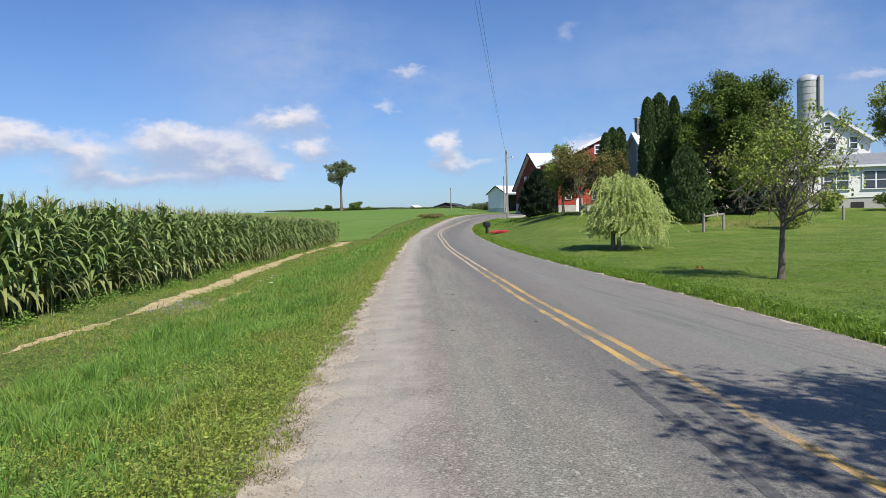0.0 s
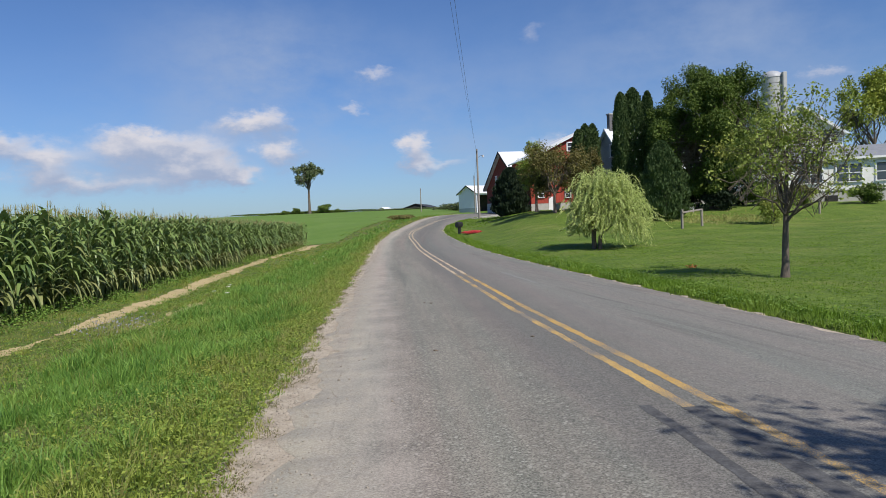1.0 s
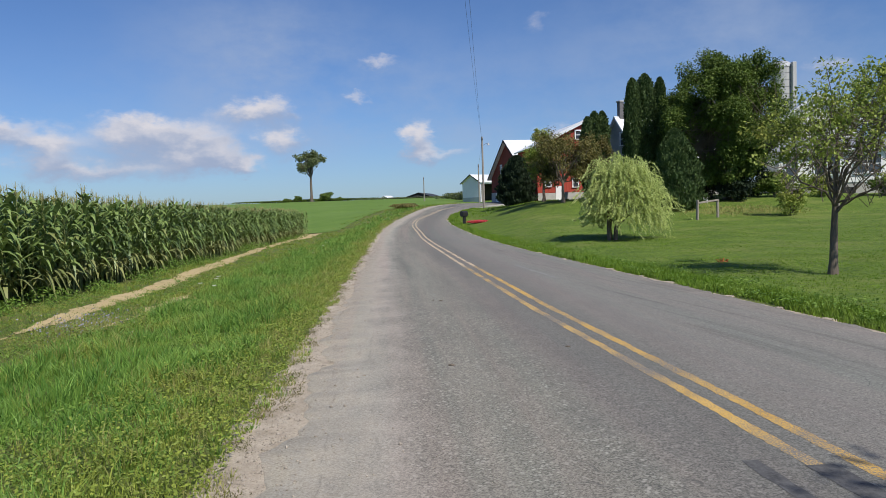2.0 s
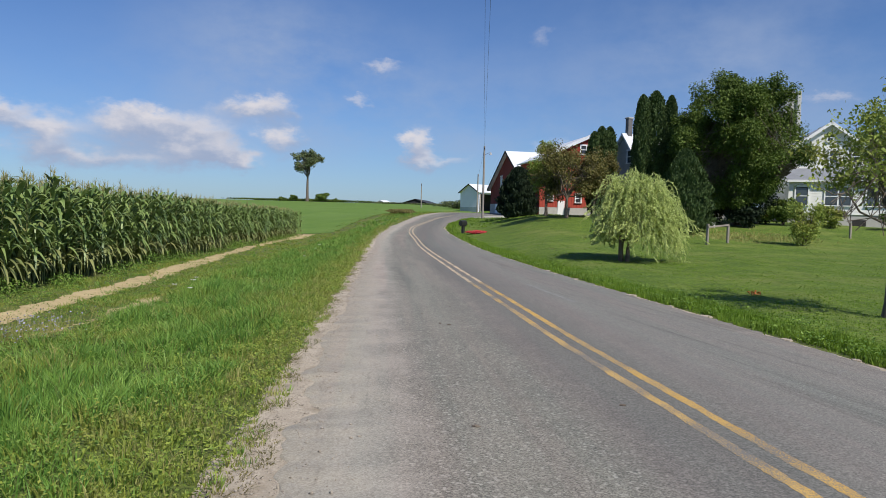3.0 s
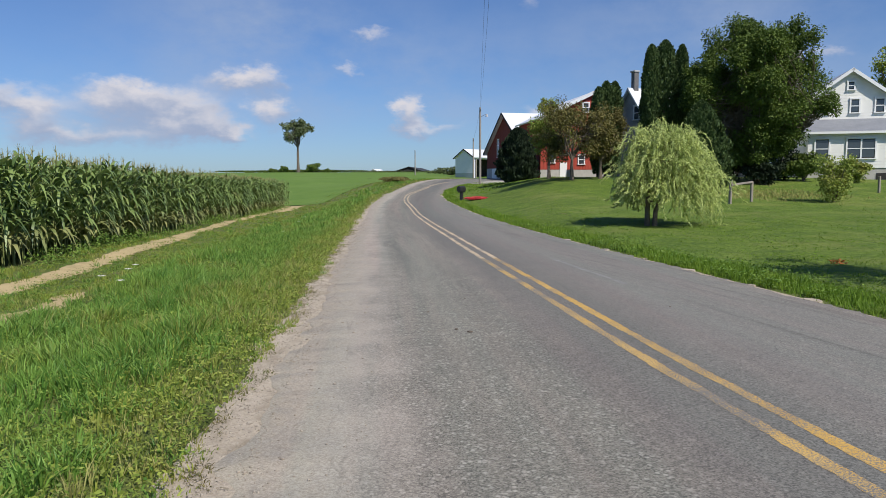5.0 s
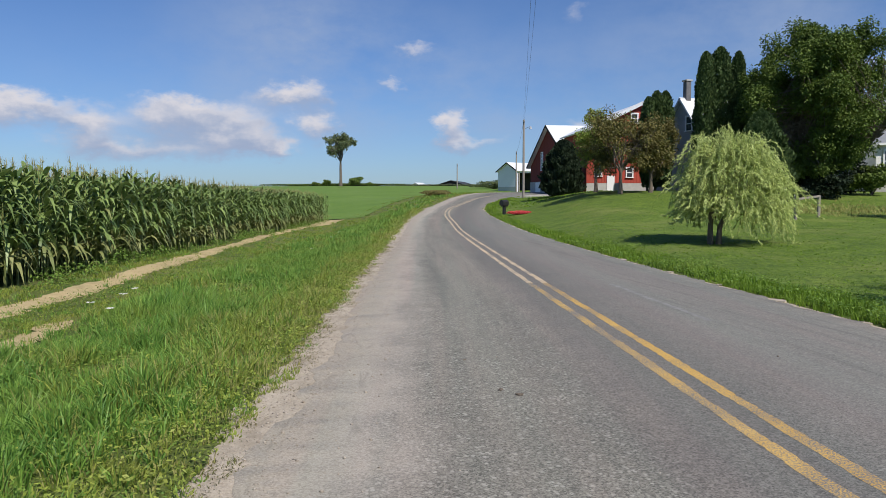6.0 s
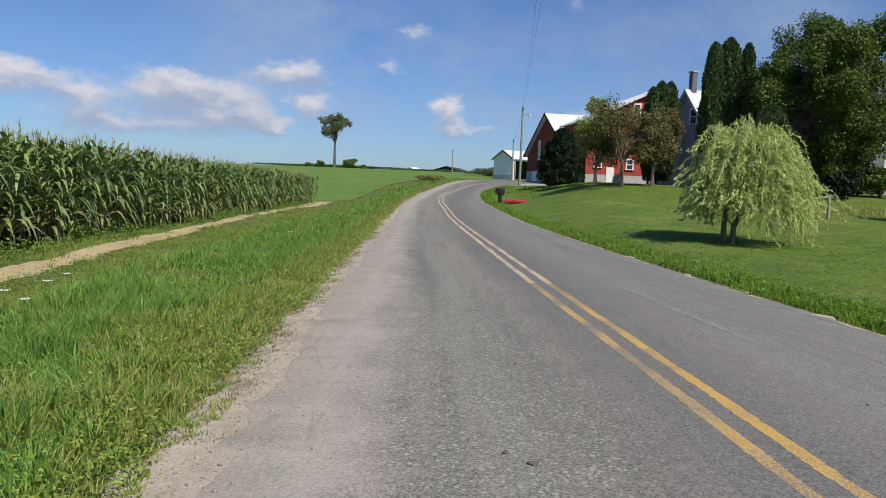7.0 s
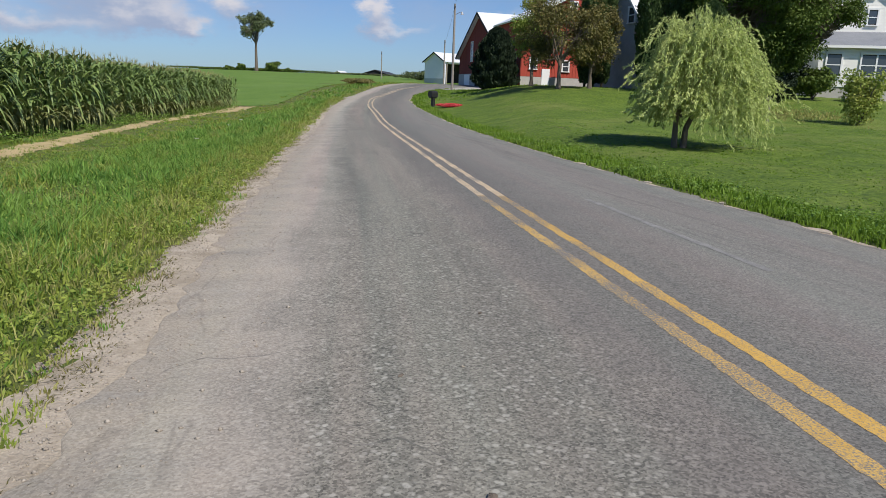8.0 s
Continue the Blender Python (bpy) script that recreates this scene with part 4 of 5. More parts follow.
def lawn_grass():
    r = np.random.default_rng(22)
    root = thing("lawn_grass", (0, 0, 0), "mown green lawn with taller grass at the road edge", "grass", kind="stuff")
    xs, ys, hs, ws = [], [], [], []
    for y0, y1, x1, dens, wid, hh in ((-12, 6, 12, 60, 0.03, 0.06), (6, 22, 12, 330, 0.016, 0.045), (22, 34, 16, 130, 0.026, 0.036), (34, 62, 32, 26, 0.06, 0.03), (62, 88, 16, 16, 0.09, 0.09)):
        n = int((y1 - y0) * x1 * dens)
        y = r.uniform(y0, y1, n)
        x = edge_right(y) + 0.12 + x1 * r.random(n)
        xs.append(x), ys.append(y), hs.append(hh * r.uniform(0.5, 1.5, n)), ws.append(wid * r.uniform(0.7, 1.3, n))
    for y0, y1, dens, wid in ((5, 22, 1000, 0.012), (22, 40, 420, 0.022), (40, 84, 120, 0.045)):
        n = int((y1 - y0) * 1.3 * dens)
        y = r.uniform(y0, y1, n)
        d = 1.3 * r.random(n)
        xs.append(edge_right(y) + 0.10 + 0.06 * np.sin(y * 1.9) + d), ys.append(y)
        hs.append((0.04 + 0.15 * (0.1 + patchy(d + 2, y, 2.3) ** 1.5 + 0.4 * patchy(d, y, 5.1)) * np.exp(-((d - 0.4) / 0.42) ** 2)) * r.uniform(0.5, 1.4, n)), ws.append(wid * r.uniform(0.7, 1.3, n))
    x, y, h, w = (np.concatenate(v) for v in (xs, ys, hs, ws))
    blades("blades", x, y, h, w, M_LAWN, root, 0.7, r, tuft=3)
    n = 2600
    x, y = r.normal(20.6, 1.9, n), r.normal(47.5, 1.4, n)
    blades("dry_grass", x, y, r.uniform(0.06, 0.2, n), np.full(n, 0.035), M_STRAW, root, 0.8, r, tuft=3)
    n = 13000
    y = 7 + 28 * r.random(n) ** 1.4
    x = edge_right(y) + 0.16 + 1.2 * r.random(n) ** 1.5
    keep = patchy(x - edge_right(y) + 2, y, 2.3) + 0.3 * patchy(x, y, 6.1) > 0.62
    x, y = x[keep], y[keep]
    n = len(x)
    c = np.stack([x, y, height(x, y) + r.uniform(0.02, 0.14, n)], -1)
    V, Fq = leaf_quads(c, r.normal(size=(n, 3)) * [1, 1, 0.3], r.normal(0, 0.4, (n, 3)) + [0, 0, 1], r.uniform(0.03, 0.065, n), r.uniform(0.02, 0.04, n))
    big_mesh("weed_leaves", V, Fq, M_WEED, root)
    # coarser grass in the turf
    n = 30000
    y = 8 + 44 * r.random(n) ** 1.2
    x = edge_right(y) + 0.6 + (8 + 0.45 * y) * r.random(n)
    keep = patchy(x, y, 0.6) + 0.5 * patchy(x + 4, y, 1.9) > 0.8
    x, y = x[keep], y[keep]
    n = len(x)
    c = np.stack([x, y, height(x, y) + 0.012 + r.uniform(0.01, 0.05, n)], -1)
    V, Fq = leaf_quads(c, r.normal(size=(n, 3)) * [1, 1, 0.3], r.normal(0, 0.4, (n, 3)) + [0, 0, 1], r.uniform(0.03, 0.075, n), r.uniform(0.02, 0.045, n))
    big_mesh("coarse_leaves", V, Fq, M_LAWN, root)


verge_grass()
lawn_grass()


# ---- trees ----
def limb_path(a, b, sag, r, n=6):
    t = np.linspace(0, 1, n)[:, None]
    p = np.asarray(a) + (np.asarray(b) - np.asarray(a)) * t
    p[:, 2] += sag * np.sin(np.pi * t[:, 0])
    p[1:-1] += r.normal(0, 0.03, (n - 2, 3)) * np.linalg.norm(np.asarray(b) - np.asarray(a))
    return p


def broad_tree(name, at, label, crown_c, crown_r, fork, trunk_r, clumps, leaves, size, leaf_mat, bark, seed, clump_r=0.28, shell=0.75, group="", limbs=9, droop=0.2, parts=("trunk", "crown"), lean=(0, 0), low=-0.5, lobes=0, reach=(0.4, 0.86), swell=(0.1, 0.42), taper=1.0, limb_r=0.5):
    """Trunk, limbs reaching to clumps of leaves, uneven crown. crown_c and crown_r are metres from the foot."""
    r = np.random.default_rng(seed)
    root = thing(name, at, label, "tree", group)
    cc, cr = np.array(crown_c, float), np.array(crown_r, float)
    # lobes give the crown its uneven outline
    nl = lobes or max(11, clumps // 9)
    ld = unit(r.normal(size=(nl, 3)))
    ld[:, 2] = np.where(ld[:, 2] < low, -ld[:, 2], ld[:, 2])
    boughs = cc + ld * cr * r.uniform(*reach, (nl, 1))
    pick = r.integers(0, nl, clumps)
    centres = boughs[pick] + unit(r.normal(size=(clumps, 3))) * cr * r.uniform(*swell, (clumps, 1)) * r.uniform(0.7, 1.15, (nl, 1))[pick]
    if taper < 1:
        t = step((centres[:, 2] - cc[2]) / cr[2], -1.0, 0.15)[:, None]
        centres[:, :2] = cc[:2] + (centres[:, :2] - cc[:2]) * (taper + (1.06 - taper) * t)
    top = np.array([cc[0] * 0.6 + lean[0], cc[1] * 0.6 + lean[1], cc[2] + 0.2 * cr[2]])
    foot = np.array([0, 0, -0.1])
    tp = np.array([foot, [0.02, 0, fork * 0.35], [lean[0] * 0.3, lean[1] * 0.3, fork], (np.array([lean[0] * 0.3, lean[1] * 0.3, fork]) + top) / 2, top])
    V, Fq = tube(tp, [trunk_r * 1.45, trunk_r, trunk_r * 0.85, trunk_r * 0.5, trunk_r * 0.15], 9)
    big_mesh(parts[0], V, Fq, bark, root, smooth=True)
    far = np.argsort(-np.linalg.norm((centres - cc) / cr, axis=1))
    for k in far[:limbs]:
        s = r.uniform(0.25, 0.75)
        start = tp[2] + (tp[4] - tp[2]) * s * 0.6
        p = limb_path(start, centres[k], 0.12 * cr[2] * r.uniform(-0.3, 1), r)
        V, Fq = tube(p, np.linspace(trunk_r * limb_r, trunk_r * 0.06, len(p)), 6)
        big_mesh("limb", V, Fq, bark, root, smooth=True)
    # twigs joined with the crown's woody inside
    tw = []
    for k in range(len(centres)):
        j = far[r.integers(0, min(limbs, len(far)))]
        a = tp[2] + (centres[j] - tp[2]) * r.uniform(0.35, 0.85)
        tw.append(tube(limb_path(a, centres[k], 0.05, r, 4), np.linspace(trunk_r * 0.10, trunk_r * 0.025, 4), 4))
    V, Fq = merge(tw)
    big_mesh("crown_wood", V, Fq, bark, root)
    per = leaves // len(centres)
    which = np.repeat(np.arange(len(centres)), per)
    off = unit(r.normal(size=(len(which), 3))) * (r.random(len(which)) ** 0.45)[:, None] * clump_r * cr.mean() * r.uniform(0.6, 1.3, len(centres))[which][:, None]
    c = centres[which] + off
    along = off * 0.6 + r.normal(0, 0.5, off.shape) * np.linalg.norm(off, axis=1).mean()
    along[:, 2] -= droop * np.linalg.norm(off, axis=1).mean() * 2
    face = r.normal(0, 0.6, c.shape) + [0, 0, 1.0] + off * 0.8
    V, Fq = leaf_quads(c, along, face, size * r.uniform(0.7, 1.35, len(c)), size * 0.62 * r.uniform(0.7, 1.3, len(c)))
    big_mesh(parts[1], V, Fq, leaf_mat, root)
    return root


def willow_tree(at):
    r = np.random.default_rng(5)
    root = thing("willow_tree", at, "small weeping willow with pale yellow-green hanging leaves", "tree")
    for dx, dy, rr in ((-0.12, 0.0, 0.07), (0.2, 0.1, 0.075), (0.02, 0.3, 0.06)):
        p = np.array([[dx * 0.85, dy * 0.8, -0.05], [dx, dy, 0.5], [dx * 2.2 + 0.15, dy * 2, 1.3], [dx * 3 + 0.4, dy * 2.4, 2.3]])
        V, Fq = tube(p, [rr * 1.3, rr, rr * 0.7, rr * 0.3], 8)
        big_mesh("trunk", V, Fq, M_BARK, root, smooth=True)
    mid = np.array([0.52, 0.15])
    strands, leafc, leafd = [], [], []
    # boughs end in a low dome; from each end arching sprays lean out and droop
    for k in range(92):
        phi, up = k * 2.39996, (k + 0.5) / 92
        q = math.sqrt(1 - up ** 2.4) * r.uniform(0.55, 1.12)
        h = np.array([mid[0] + 1.32 * q * math.cos(phi), mid[1] + 1.3 * q * math.sin(phi), 0.8 + 2.05 * math.sin(1.45 * up) * r.uniform(0.78, 1.08)])
        foot = np.array([0.2 + 0.25 * math.cos(phi), 0.1 + 0.2 * math.sin(phi), 0.75 + 0.5 * up])
        p = limb_path(foot, h, 0.28, r, 6)
        V, Fq = tube(p, np.linspace(0.038, 0.008, 6), 5)
        if k % 6 == 0:
            big_mesh("limb", V, Fq, M_BARK, root, smooth=True)
        else:
            strands.append((V, Fq))
        for _ in range(r.integers(11, 19)):
            az_ = phi + r.normal(0, 0.85)
            ln = r.uniform(0.35, 0.9) * (1.25 if math.cos(phi) > 0.2 and up < 0.4 else 1.0)
            t = np.linspace(0, 1, 7)
            go = r.uniform(0.45, 1.05) * ln * (1 - (1 - t) ** 1.35)
            rise, fall = r.uniform(0.08, 0.45) * (0.5 + up), r.uniform(0.55, 1.1)
            if r.random() < 0.35:
                go, fall = go * 1.35, r.uniform(0.1, 0.5)
            start = p[r.integers(3, 6)] + r.normal(0, 0.07, 3)
            s_ = np.stack([start[0] + np.cos(az_) * go, start[1] + np.sin(az_) * go, start[2] + rise * np.sin(np.pi * np.minimum(t * 1.2, 1)) - ln * fall * t ** 2.0], -1)
            s_[1:] += np.cumsum(r.normal(0, 0.035, (6, 3)), 0)
            low = 0.06 + 0.55 * step(-math.cos(az_), -0.1, 0.6) * r.uniform(0.6, 1.5) + 0.3 * r.random() ** 2
            s_[:, 2] = np.maximum(s_[:, 2], low)
            strands.append(tube(s_, np.linspace(0.006, 0.002, 7), 3))
            m = int(ln * 95) + 12
            u = r.random(m) ** 0.8
            i = np.clip((u * 6).astype(int), 0, 5)
            f = (u * 6 - i)[:, None]
            c = s_[i] * (1 - f) + s_[i + 1] * f
            d = unit(s_[i + 1] - s_[i]) + r.normal(0, 0.38, (m, 3))
            leafc.append(c + unit(d) * 0.05)
            leafd.append(d)
    V, Fq = merge(strands)
    big_mesh("crown_wood", V, Fq, M_WILLOW, root)
    c, d = np.concatenate(leafc), np.concatenate(leafd)
    V, Fq = leaf_quads(c, d, r.normal(0, 0.6, c.shape) + [0.2, -0.45, 0.8], r.uniform(0.07, 0.135, len(c)), r.uniform(0.013, 0.024, len(c)))
    big_mesh("crown", V, Fq, M_WILLOW, root)
    return root


def conifer(name, at, label, hgt, rad, n, size, mat, seed, shape=0.55, group="", belly=0.3, skirt=0.05):
    """A dense evergreen of upright sprays over a trunk. shape: how blunt its top is."""
    r = np.random.default_rng(seed)
    root = thing(name, at, label, "tree", group)
    V, Fq = tube(np.array([[0, 0, -0.1], [0, 0, hgt * 0.5], [0, 0, hgt * 0.93]]), [rad * 0.16, rad * 0.1, 0.02], 7)
    big_mesh("trunk", V, Fq, M_BARK, root)
    t = r.random(n) ** 0.85
    z = skirt * hgt + t * (1 - skirt) * hgt
    prof = np.minimum(1.0, 0.62 + t / belly * 0.38) * (1 - t ** (1 / shape * 1.7)) ** 0.62
    a = r.uniform(0, 2 * np.pi, n)
    lump = 1 + 0.10 * np.sin(3 * a + 5 * t + seed) + 0.10 * np.sin(7 * a + 19 * t) + 0.08 * np.sin(2 * a - 31 * t)
    q = rad * prof * lump * (0.62 + 0.43 * r.random(n) ** 0.5)
    c = np.stack([np.cos(a) * q, np.sin(a) * q, z], -1)
    along = np.stack([np.cos(a) * 0.55, np.sin(a) * 0.55, np.ones(n)], -1) + r.normal(0, 0.35, (n, 3))
    face = np.stack([np.cos(a), np.sin(a), 0.2 * np.ones(n)], -1) + r.normal(0, 0.5, (n, 3))
    V, Fq = leaf_quads(c, along, face, size * r.uniform(0.6, 1.5, n), size * 0.5 * r.uniform(0.6, 1.4, n))
    big_mesh("crown", V, Fq, mat, root)
    return root


def shrub(name, at, label, rad, n, size, mat, seed, category="bush", group="", stems=5):
    r = np.random.default_rng(seed)
    root = thing(name, at, label, category, group)
    rad = np.array(rad, float)
    cl = unit(r.normal(size=(26, 3))) * r.uniform(0.35, 0.9, (26, 1)) * rad + [0, 0, rad[2]]
    cl[:, 2] = np.maximum(cl[:, 2], 0.15 * rad[2])
    st = [tube(limb_path((0, 0, -0.05), cl[k], 0.05, r, 4), np.linspace(0.03, 0.008, 4) * rad.mean(), 5) for k in range(stems)]
    V, Fq = merge(st)
    big_mesh("wood", V, Fq, M_BARK, root)
    which = r.integers(0, len(cl), n)
    off = unit(r.normal(size=(n, 3))) * (r.random(n) ** 0.5)[:, None] * 0.36 * rad
    V, Fq = leaf_quads(cl[which] + off, r.normal(size=(n, 3)), off * 2 + r.normal(0, 0.5, (n, 3)) + [0, 0, 0.7], size * r.uniform(0.7, 1.3, n), size * 0.6 * r.uniform(0.7, 1.3, n))
    big_mesh("foliage", V, Fq, mat, root)
    return root


def at_ground(x, y, dz=0.0):
    return (x, y, put_z(x, y, dz))


# young tree on the lawn, and the one whose shade falls on the road
broad_tree("young_tree", at_ground(8.35, 17.5), "young slender lawn tree with thinning olive leaves", (0.05, 0, 2.75), (2.15, 1.9, 1.8), 0.85, 0.085, 150, 6600, 0.08, M_FRUIT, M_BARK, 3, 0.15, 0.6, limbs=18, lean=(0.1, 0), lobes=40, reach=(0.18, 0.88), swell=(0.05, 0.34), limb_r=0.3)
broad_tree("shade_tree", at_ground(6.9, 0.3), "leafy lawn tree casting shade across the road", (0, 0, 5.3), (3.2, 2.8, 2.1), 1.5, 0.13, 100, 9500, 0.12, M_FRUIT, M_BARK, 4, 0.17, 0.6, limbs=12, lobes=24, swell=(0.05, 0.4))
willow_tree(at_ground(7.4, 30.5))
broad_tree("maple_tree", at_ground(22.45, 53.5), "large dark green maple tree beside the farmhouse", (0.05, 0, 5.85), (4.45, 4.1, 5.05), 0.9, 0.3, 640, 150000, 0.16, M_MAPLE, M_BARK, 17, 0.15, 0.5, limbs=12, low=-1.0, lobes=110, reach=(0.45, 0.95), swell=(0.05, 0.2), taper=0.76)
for k, (x, y, h, rr) in enumerate(((16.55, 56.6, 9.1, 0.66), (17.6, 56.9, 9.5, 0.84), (18.75, 56.8, 9.2, 0.56))):
    conifer("arborvitae", at_ground(x, y), "tall narrow dark green arborvitae column", h, rr, 12000, 0.22, M_ARBOR, 30 + k, 0.27, "columnar evergreens")
for k, (x, y, h, rr) in enumerate(((14.45, 62.2, 6.9, 0.6), (15.15, 62.6, 7.4, 0.65), (15.9, 62.9, 7.4, 0.6))):
    conifer("arborvitae", at_ground(x, y), "narrow dark green arborvitae by the grey house", h, rr, 6000, 0.24, M_ARBOR, 40 + k, 0.27, "columnar evergreens")
conifer("spruce_tree", at_ground(17.1, 49.5), "broad dark green spruce with a ragged skirt", 5.3, 1.85, 20000, 0.22, M_ARBOR, 50, 1.2, belly=0.12, skirt=0.0)
broad_tree("young_tree", at_ground(20.0, 58.0), "pale green young tree between the evergreens", (0, 0, 5.2), (1.1, 1.1, 2.4), 2.0, 0.10, 60, 3600, 0.18, M_FRUIT, M_BARK, 9, 0.24, 0.6)
conifer("yew_bush", at_ground(9.35, 69.0), "rounded almost black clipped conifer beside the barn", 4.5, 1.6, 14000, 0.3, M_YEW_AND_SHADE, 60, 0.6, belly=0.08, skirt=0.0)
for k, (x, y, cr, h) in enumerate(((10.85, 55.6, 3.3, 3.1), (10.4, 61.0, 2.0, 3.3), (13.2, 57.0, 2.5, 2.7))):
    broad_tree("orchard_tree", at_ground(x, y), "gnarled orchard tree with russet brown-green leaves", (0.1, 0, h), (cr, cr, 2.0 if k != 1 else 2.5), 0.9, 0.13, 110, 11000, 0.15, M_RUSSET if k != 1 else M_FRUIT, M_BARK, 70 + k, 0.2, 0.6, group="orchard trees", limbs=14, lobes=24, swell=(0.05, 0.36), low=-0.8)
shrub("bush", at_ground(21.7, 43.6), "loose grey-green shrub on the lawn", (1.35, 1.1, 1.3), 2600, 0.15, M_FRUIT, 80)
# undergrowth in near-black leaves: the maple's shade is put into their colour
shrub("bush", at_ground(21.5, 54.6), "undergrowth coloured near black for the shade beneath the maple tree", (1.7, 1.0, 1.7), 4200, 0.2, M_YEW_AND_SHADE, 84)
shrub("bush", at_ground(22.5, 52.3), "undergrowth coloured near black for the shade beneath the maple tree", (1.5, 0.8, 0.8), 3600, 0.18, M_YEW_AND_SHADE, 86)
shrub("bush", at_ground(24.6, 55.0), "undergrowth coloured near black for the shade beneath the maple tree", (1.8, 1.0, 1.6), 4200, 0.2, M_YEW_AND_SHADE, 85)
shrub("bush", at_ground(26.2, 54.2), "dark shrub by the house wall", (1.6, 1.2, 1.0), 3500, 0.2, M_MAPLE, 81)
shrub("bush", at_ground(29.3, 53.6), "low green shrub by the house wall", (1.4, 0.9, 0.75), 2500, 0.17, M_FRUIT, 82)
shrub("bush", at_ground(33.5, 52.6), "green shrub by the house wall", (1.5, 0.9, 0.8), 2500, 0.17, M_MAPLE, 83)
for k, (x, y, h, cr) in enumerate(((54.2, 82, 17.5, 3.6), (62, 86, 16.0, 3.8))):
    broad_tree("yard_tree", at_ground(x, y), "yellowing green tree behind the farmhouse", (0, 0, h * 0.64), (cr, cr, h * 0.24), 2.0, 0.25, 110, 14000, 0.3, M_GOLD, M_BARK, 90 + k, 0.28, 0.55, group="yard trees")
# the lone tree on the skyline, with its hedge
broad_tree("lone_tree", at_ground(-26.9, 186.6), "lone tall-stemmed tree with a small open crown", (0.2, 0, 9.3), (5.9, 5.4, 4.3), 4.8, 0.34, 80, 4300, 0.42, M_FARLEAF, M_BARK, 19, 0.17, 0.55, limbs=12, lobes=15, swell=(0.05, 0.3))
for k, (x, y, rr, hh) in enumerate(((-23.3, 188, 2.1, 1.2), (-30.5, 187, 1.1, 0.8), (-19.8, 188, 0.9, 0.5), (-33.6, 188, 1.2, 0.5))):
    shrub("bush", at_ground(x, y), "dark rounded bush on the skyline", (rr, rr, hh), 1600, 0.4, M_MAPLE, 100 + k, group="skyline bushes")
shrub("hedge", at_ground(-27.0, 190.0), "dark low hedge along the skyline", (20, 1.2, 0.4), 7000, 0.4, M_MAPLE, 110, "hedge")
shrub("hedge", at_ground(-3.0, 186.0), "dark low hedge along the skyline", (14, 1.2, 0.22), 4000, 0.3, M_FARLEAF, 111, "hedge")
shrub("bush", at_ground(9.5, 150.0), "far bush beyond the crest of the road", (5.0, 1.5, 0.9), 3000, 0.4, M_FARLEAF, 112)
shrub("bush", at_ground(-1.8, 95.0), "tall dry weeds on the roadside bank", (2.2, 7.0, 0.28), 3500, 0.2, M_RUSSET, 113)


# ---- buildings ----
def slab(name, corners, thick, mat, parent, label=""):
    """A flat four-cornered slab of some thickness, below its corners."""
    bm = bmesh.new()
    P = [Vector(c) for c in corners]
    nrm = (P[1] - P[0]).cross(P[3] - P[0]).normalized()
    if nrm.z < 0:
        nrm = -nrm
    a = [bm.verts.new(p) for p in P]
    b = [bm.verts.new(p - nrm * thick) for p in P]
    bm.faces.new(a)
    bm.faces.new(b[::-1])
    for i in range(4):
        bm.faces.new((a[i], b[i], b[(i + 1) % 4], a[(i + 1) % 4]))
    bmesh.ops.recalc_face_normals(bm, faces=bm.faces[:])
    return part(name, bm, mat, parent, label)


def gable_shell(root, width, depth, eave, ridge, wall_mat, roof_mat, over=0.35, base=-0.6, roof_thick=0.12, front_open=False, names=("gable_wall", "side_wall", "roof")):
    """Gable ends at y = 0 and y = depth, middle at x = 0."""
    h = width / 2
    for y in (0, depth - 0.2):
        bm = prism_bm([(-h, base), (h, base), (h, eave), (0, ridge), (-h, eave)], 0.2)
        bmesh.ops.translate(bm, verts=bm.verts, vec=(0, y, 0))
        part(names[0], bm, wall_mat, root)
    for s in (-1, 1):
        x = s * (h - 0.1)
        if not (front_open and s == 1):
            part(names[1], box_bm((x - 0.1, 0.203, base), (x + 0.1, depth - 0.203, eave - 0.02)), wall_mat, root)
        k = (ridge - eave) / h
        o = over
        slab(names[2], ((0, -o, ridge + 0.1), (s * (h + o), -o, eave - k * o + 0.1), (s * (h + o), depth + o, eave - k * o + 0.1), (0, depth + o, ridge + 0.1)), roof_thick, roof_mat, root)


def window_unit(root, x, z, w, h, y=-0.02, rails=1, mull=0):
    """A sash window on a wall that faces -y; x, z is the middle of its sill."""
    wnd = part("window", box_bm((x - w / 2, y - 0.03, z), (x + w / 2, y + 0.02, z + h)), M_DARK, root)
    part("pane", box_bm((x - w / 2 + 0.05, y - 0.045, z + 0.05), (x + w / 2 - 0.05, y - 0.034, z + h - 0.05)), M_GLASS, wnd)
    bm = bmesh.new()
    for s in (-1, 1):
        box_bm((x + s * (w / 2 + 0.03) - 0.05, y - 0.08, z - 0.02), (x + s * (w / 2 + 0.03) + 0.05, y - 0.01, z + h + 0.02), 0, bm)
    box_bm((x - w / 2 - 0.1, y - 0.09, z + h + 0.022), (x + w / 2 + 0.1, y - 0.01, z + h + 0.14), 0, bm)
    for k in range(rails):
        zz = z + h * (k + 1) / (rails + 1)
        box_bm((x - w / 2, y - 0.07, zz - 0.03), (x + w / 2, y - 0.048, zz + 0.03), 0, bm)
    for k in range(mull):
        xx = x - w / 2 + w * (k + 1) / (mull + 1)
        box_bm((xx - 0.05, y - 0.075, z), (xx + 0.05, y - 0.047, z + h), 0, bm)
    part("window_frame", bm, M_TRIM, wnd)
    part("sill", box_bm((x - w / 2 - 0.12, y - 0.13, z - 0.09), (x + w / 2 + 0.12, y - 0.01, z - 0.022), 0.01), M_TRIM, wnd)
    return wnd


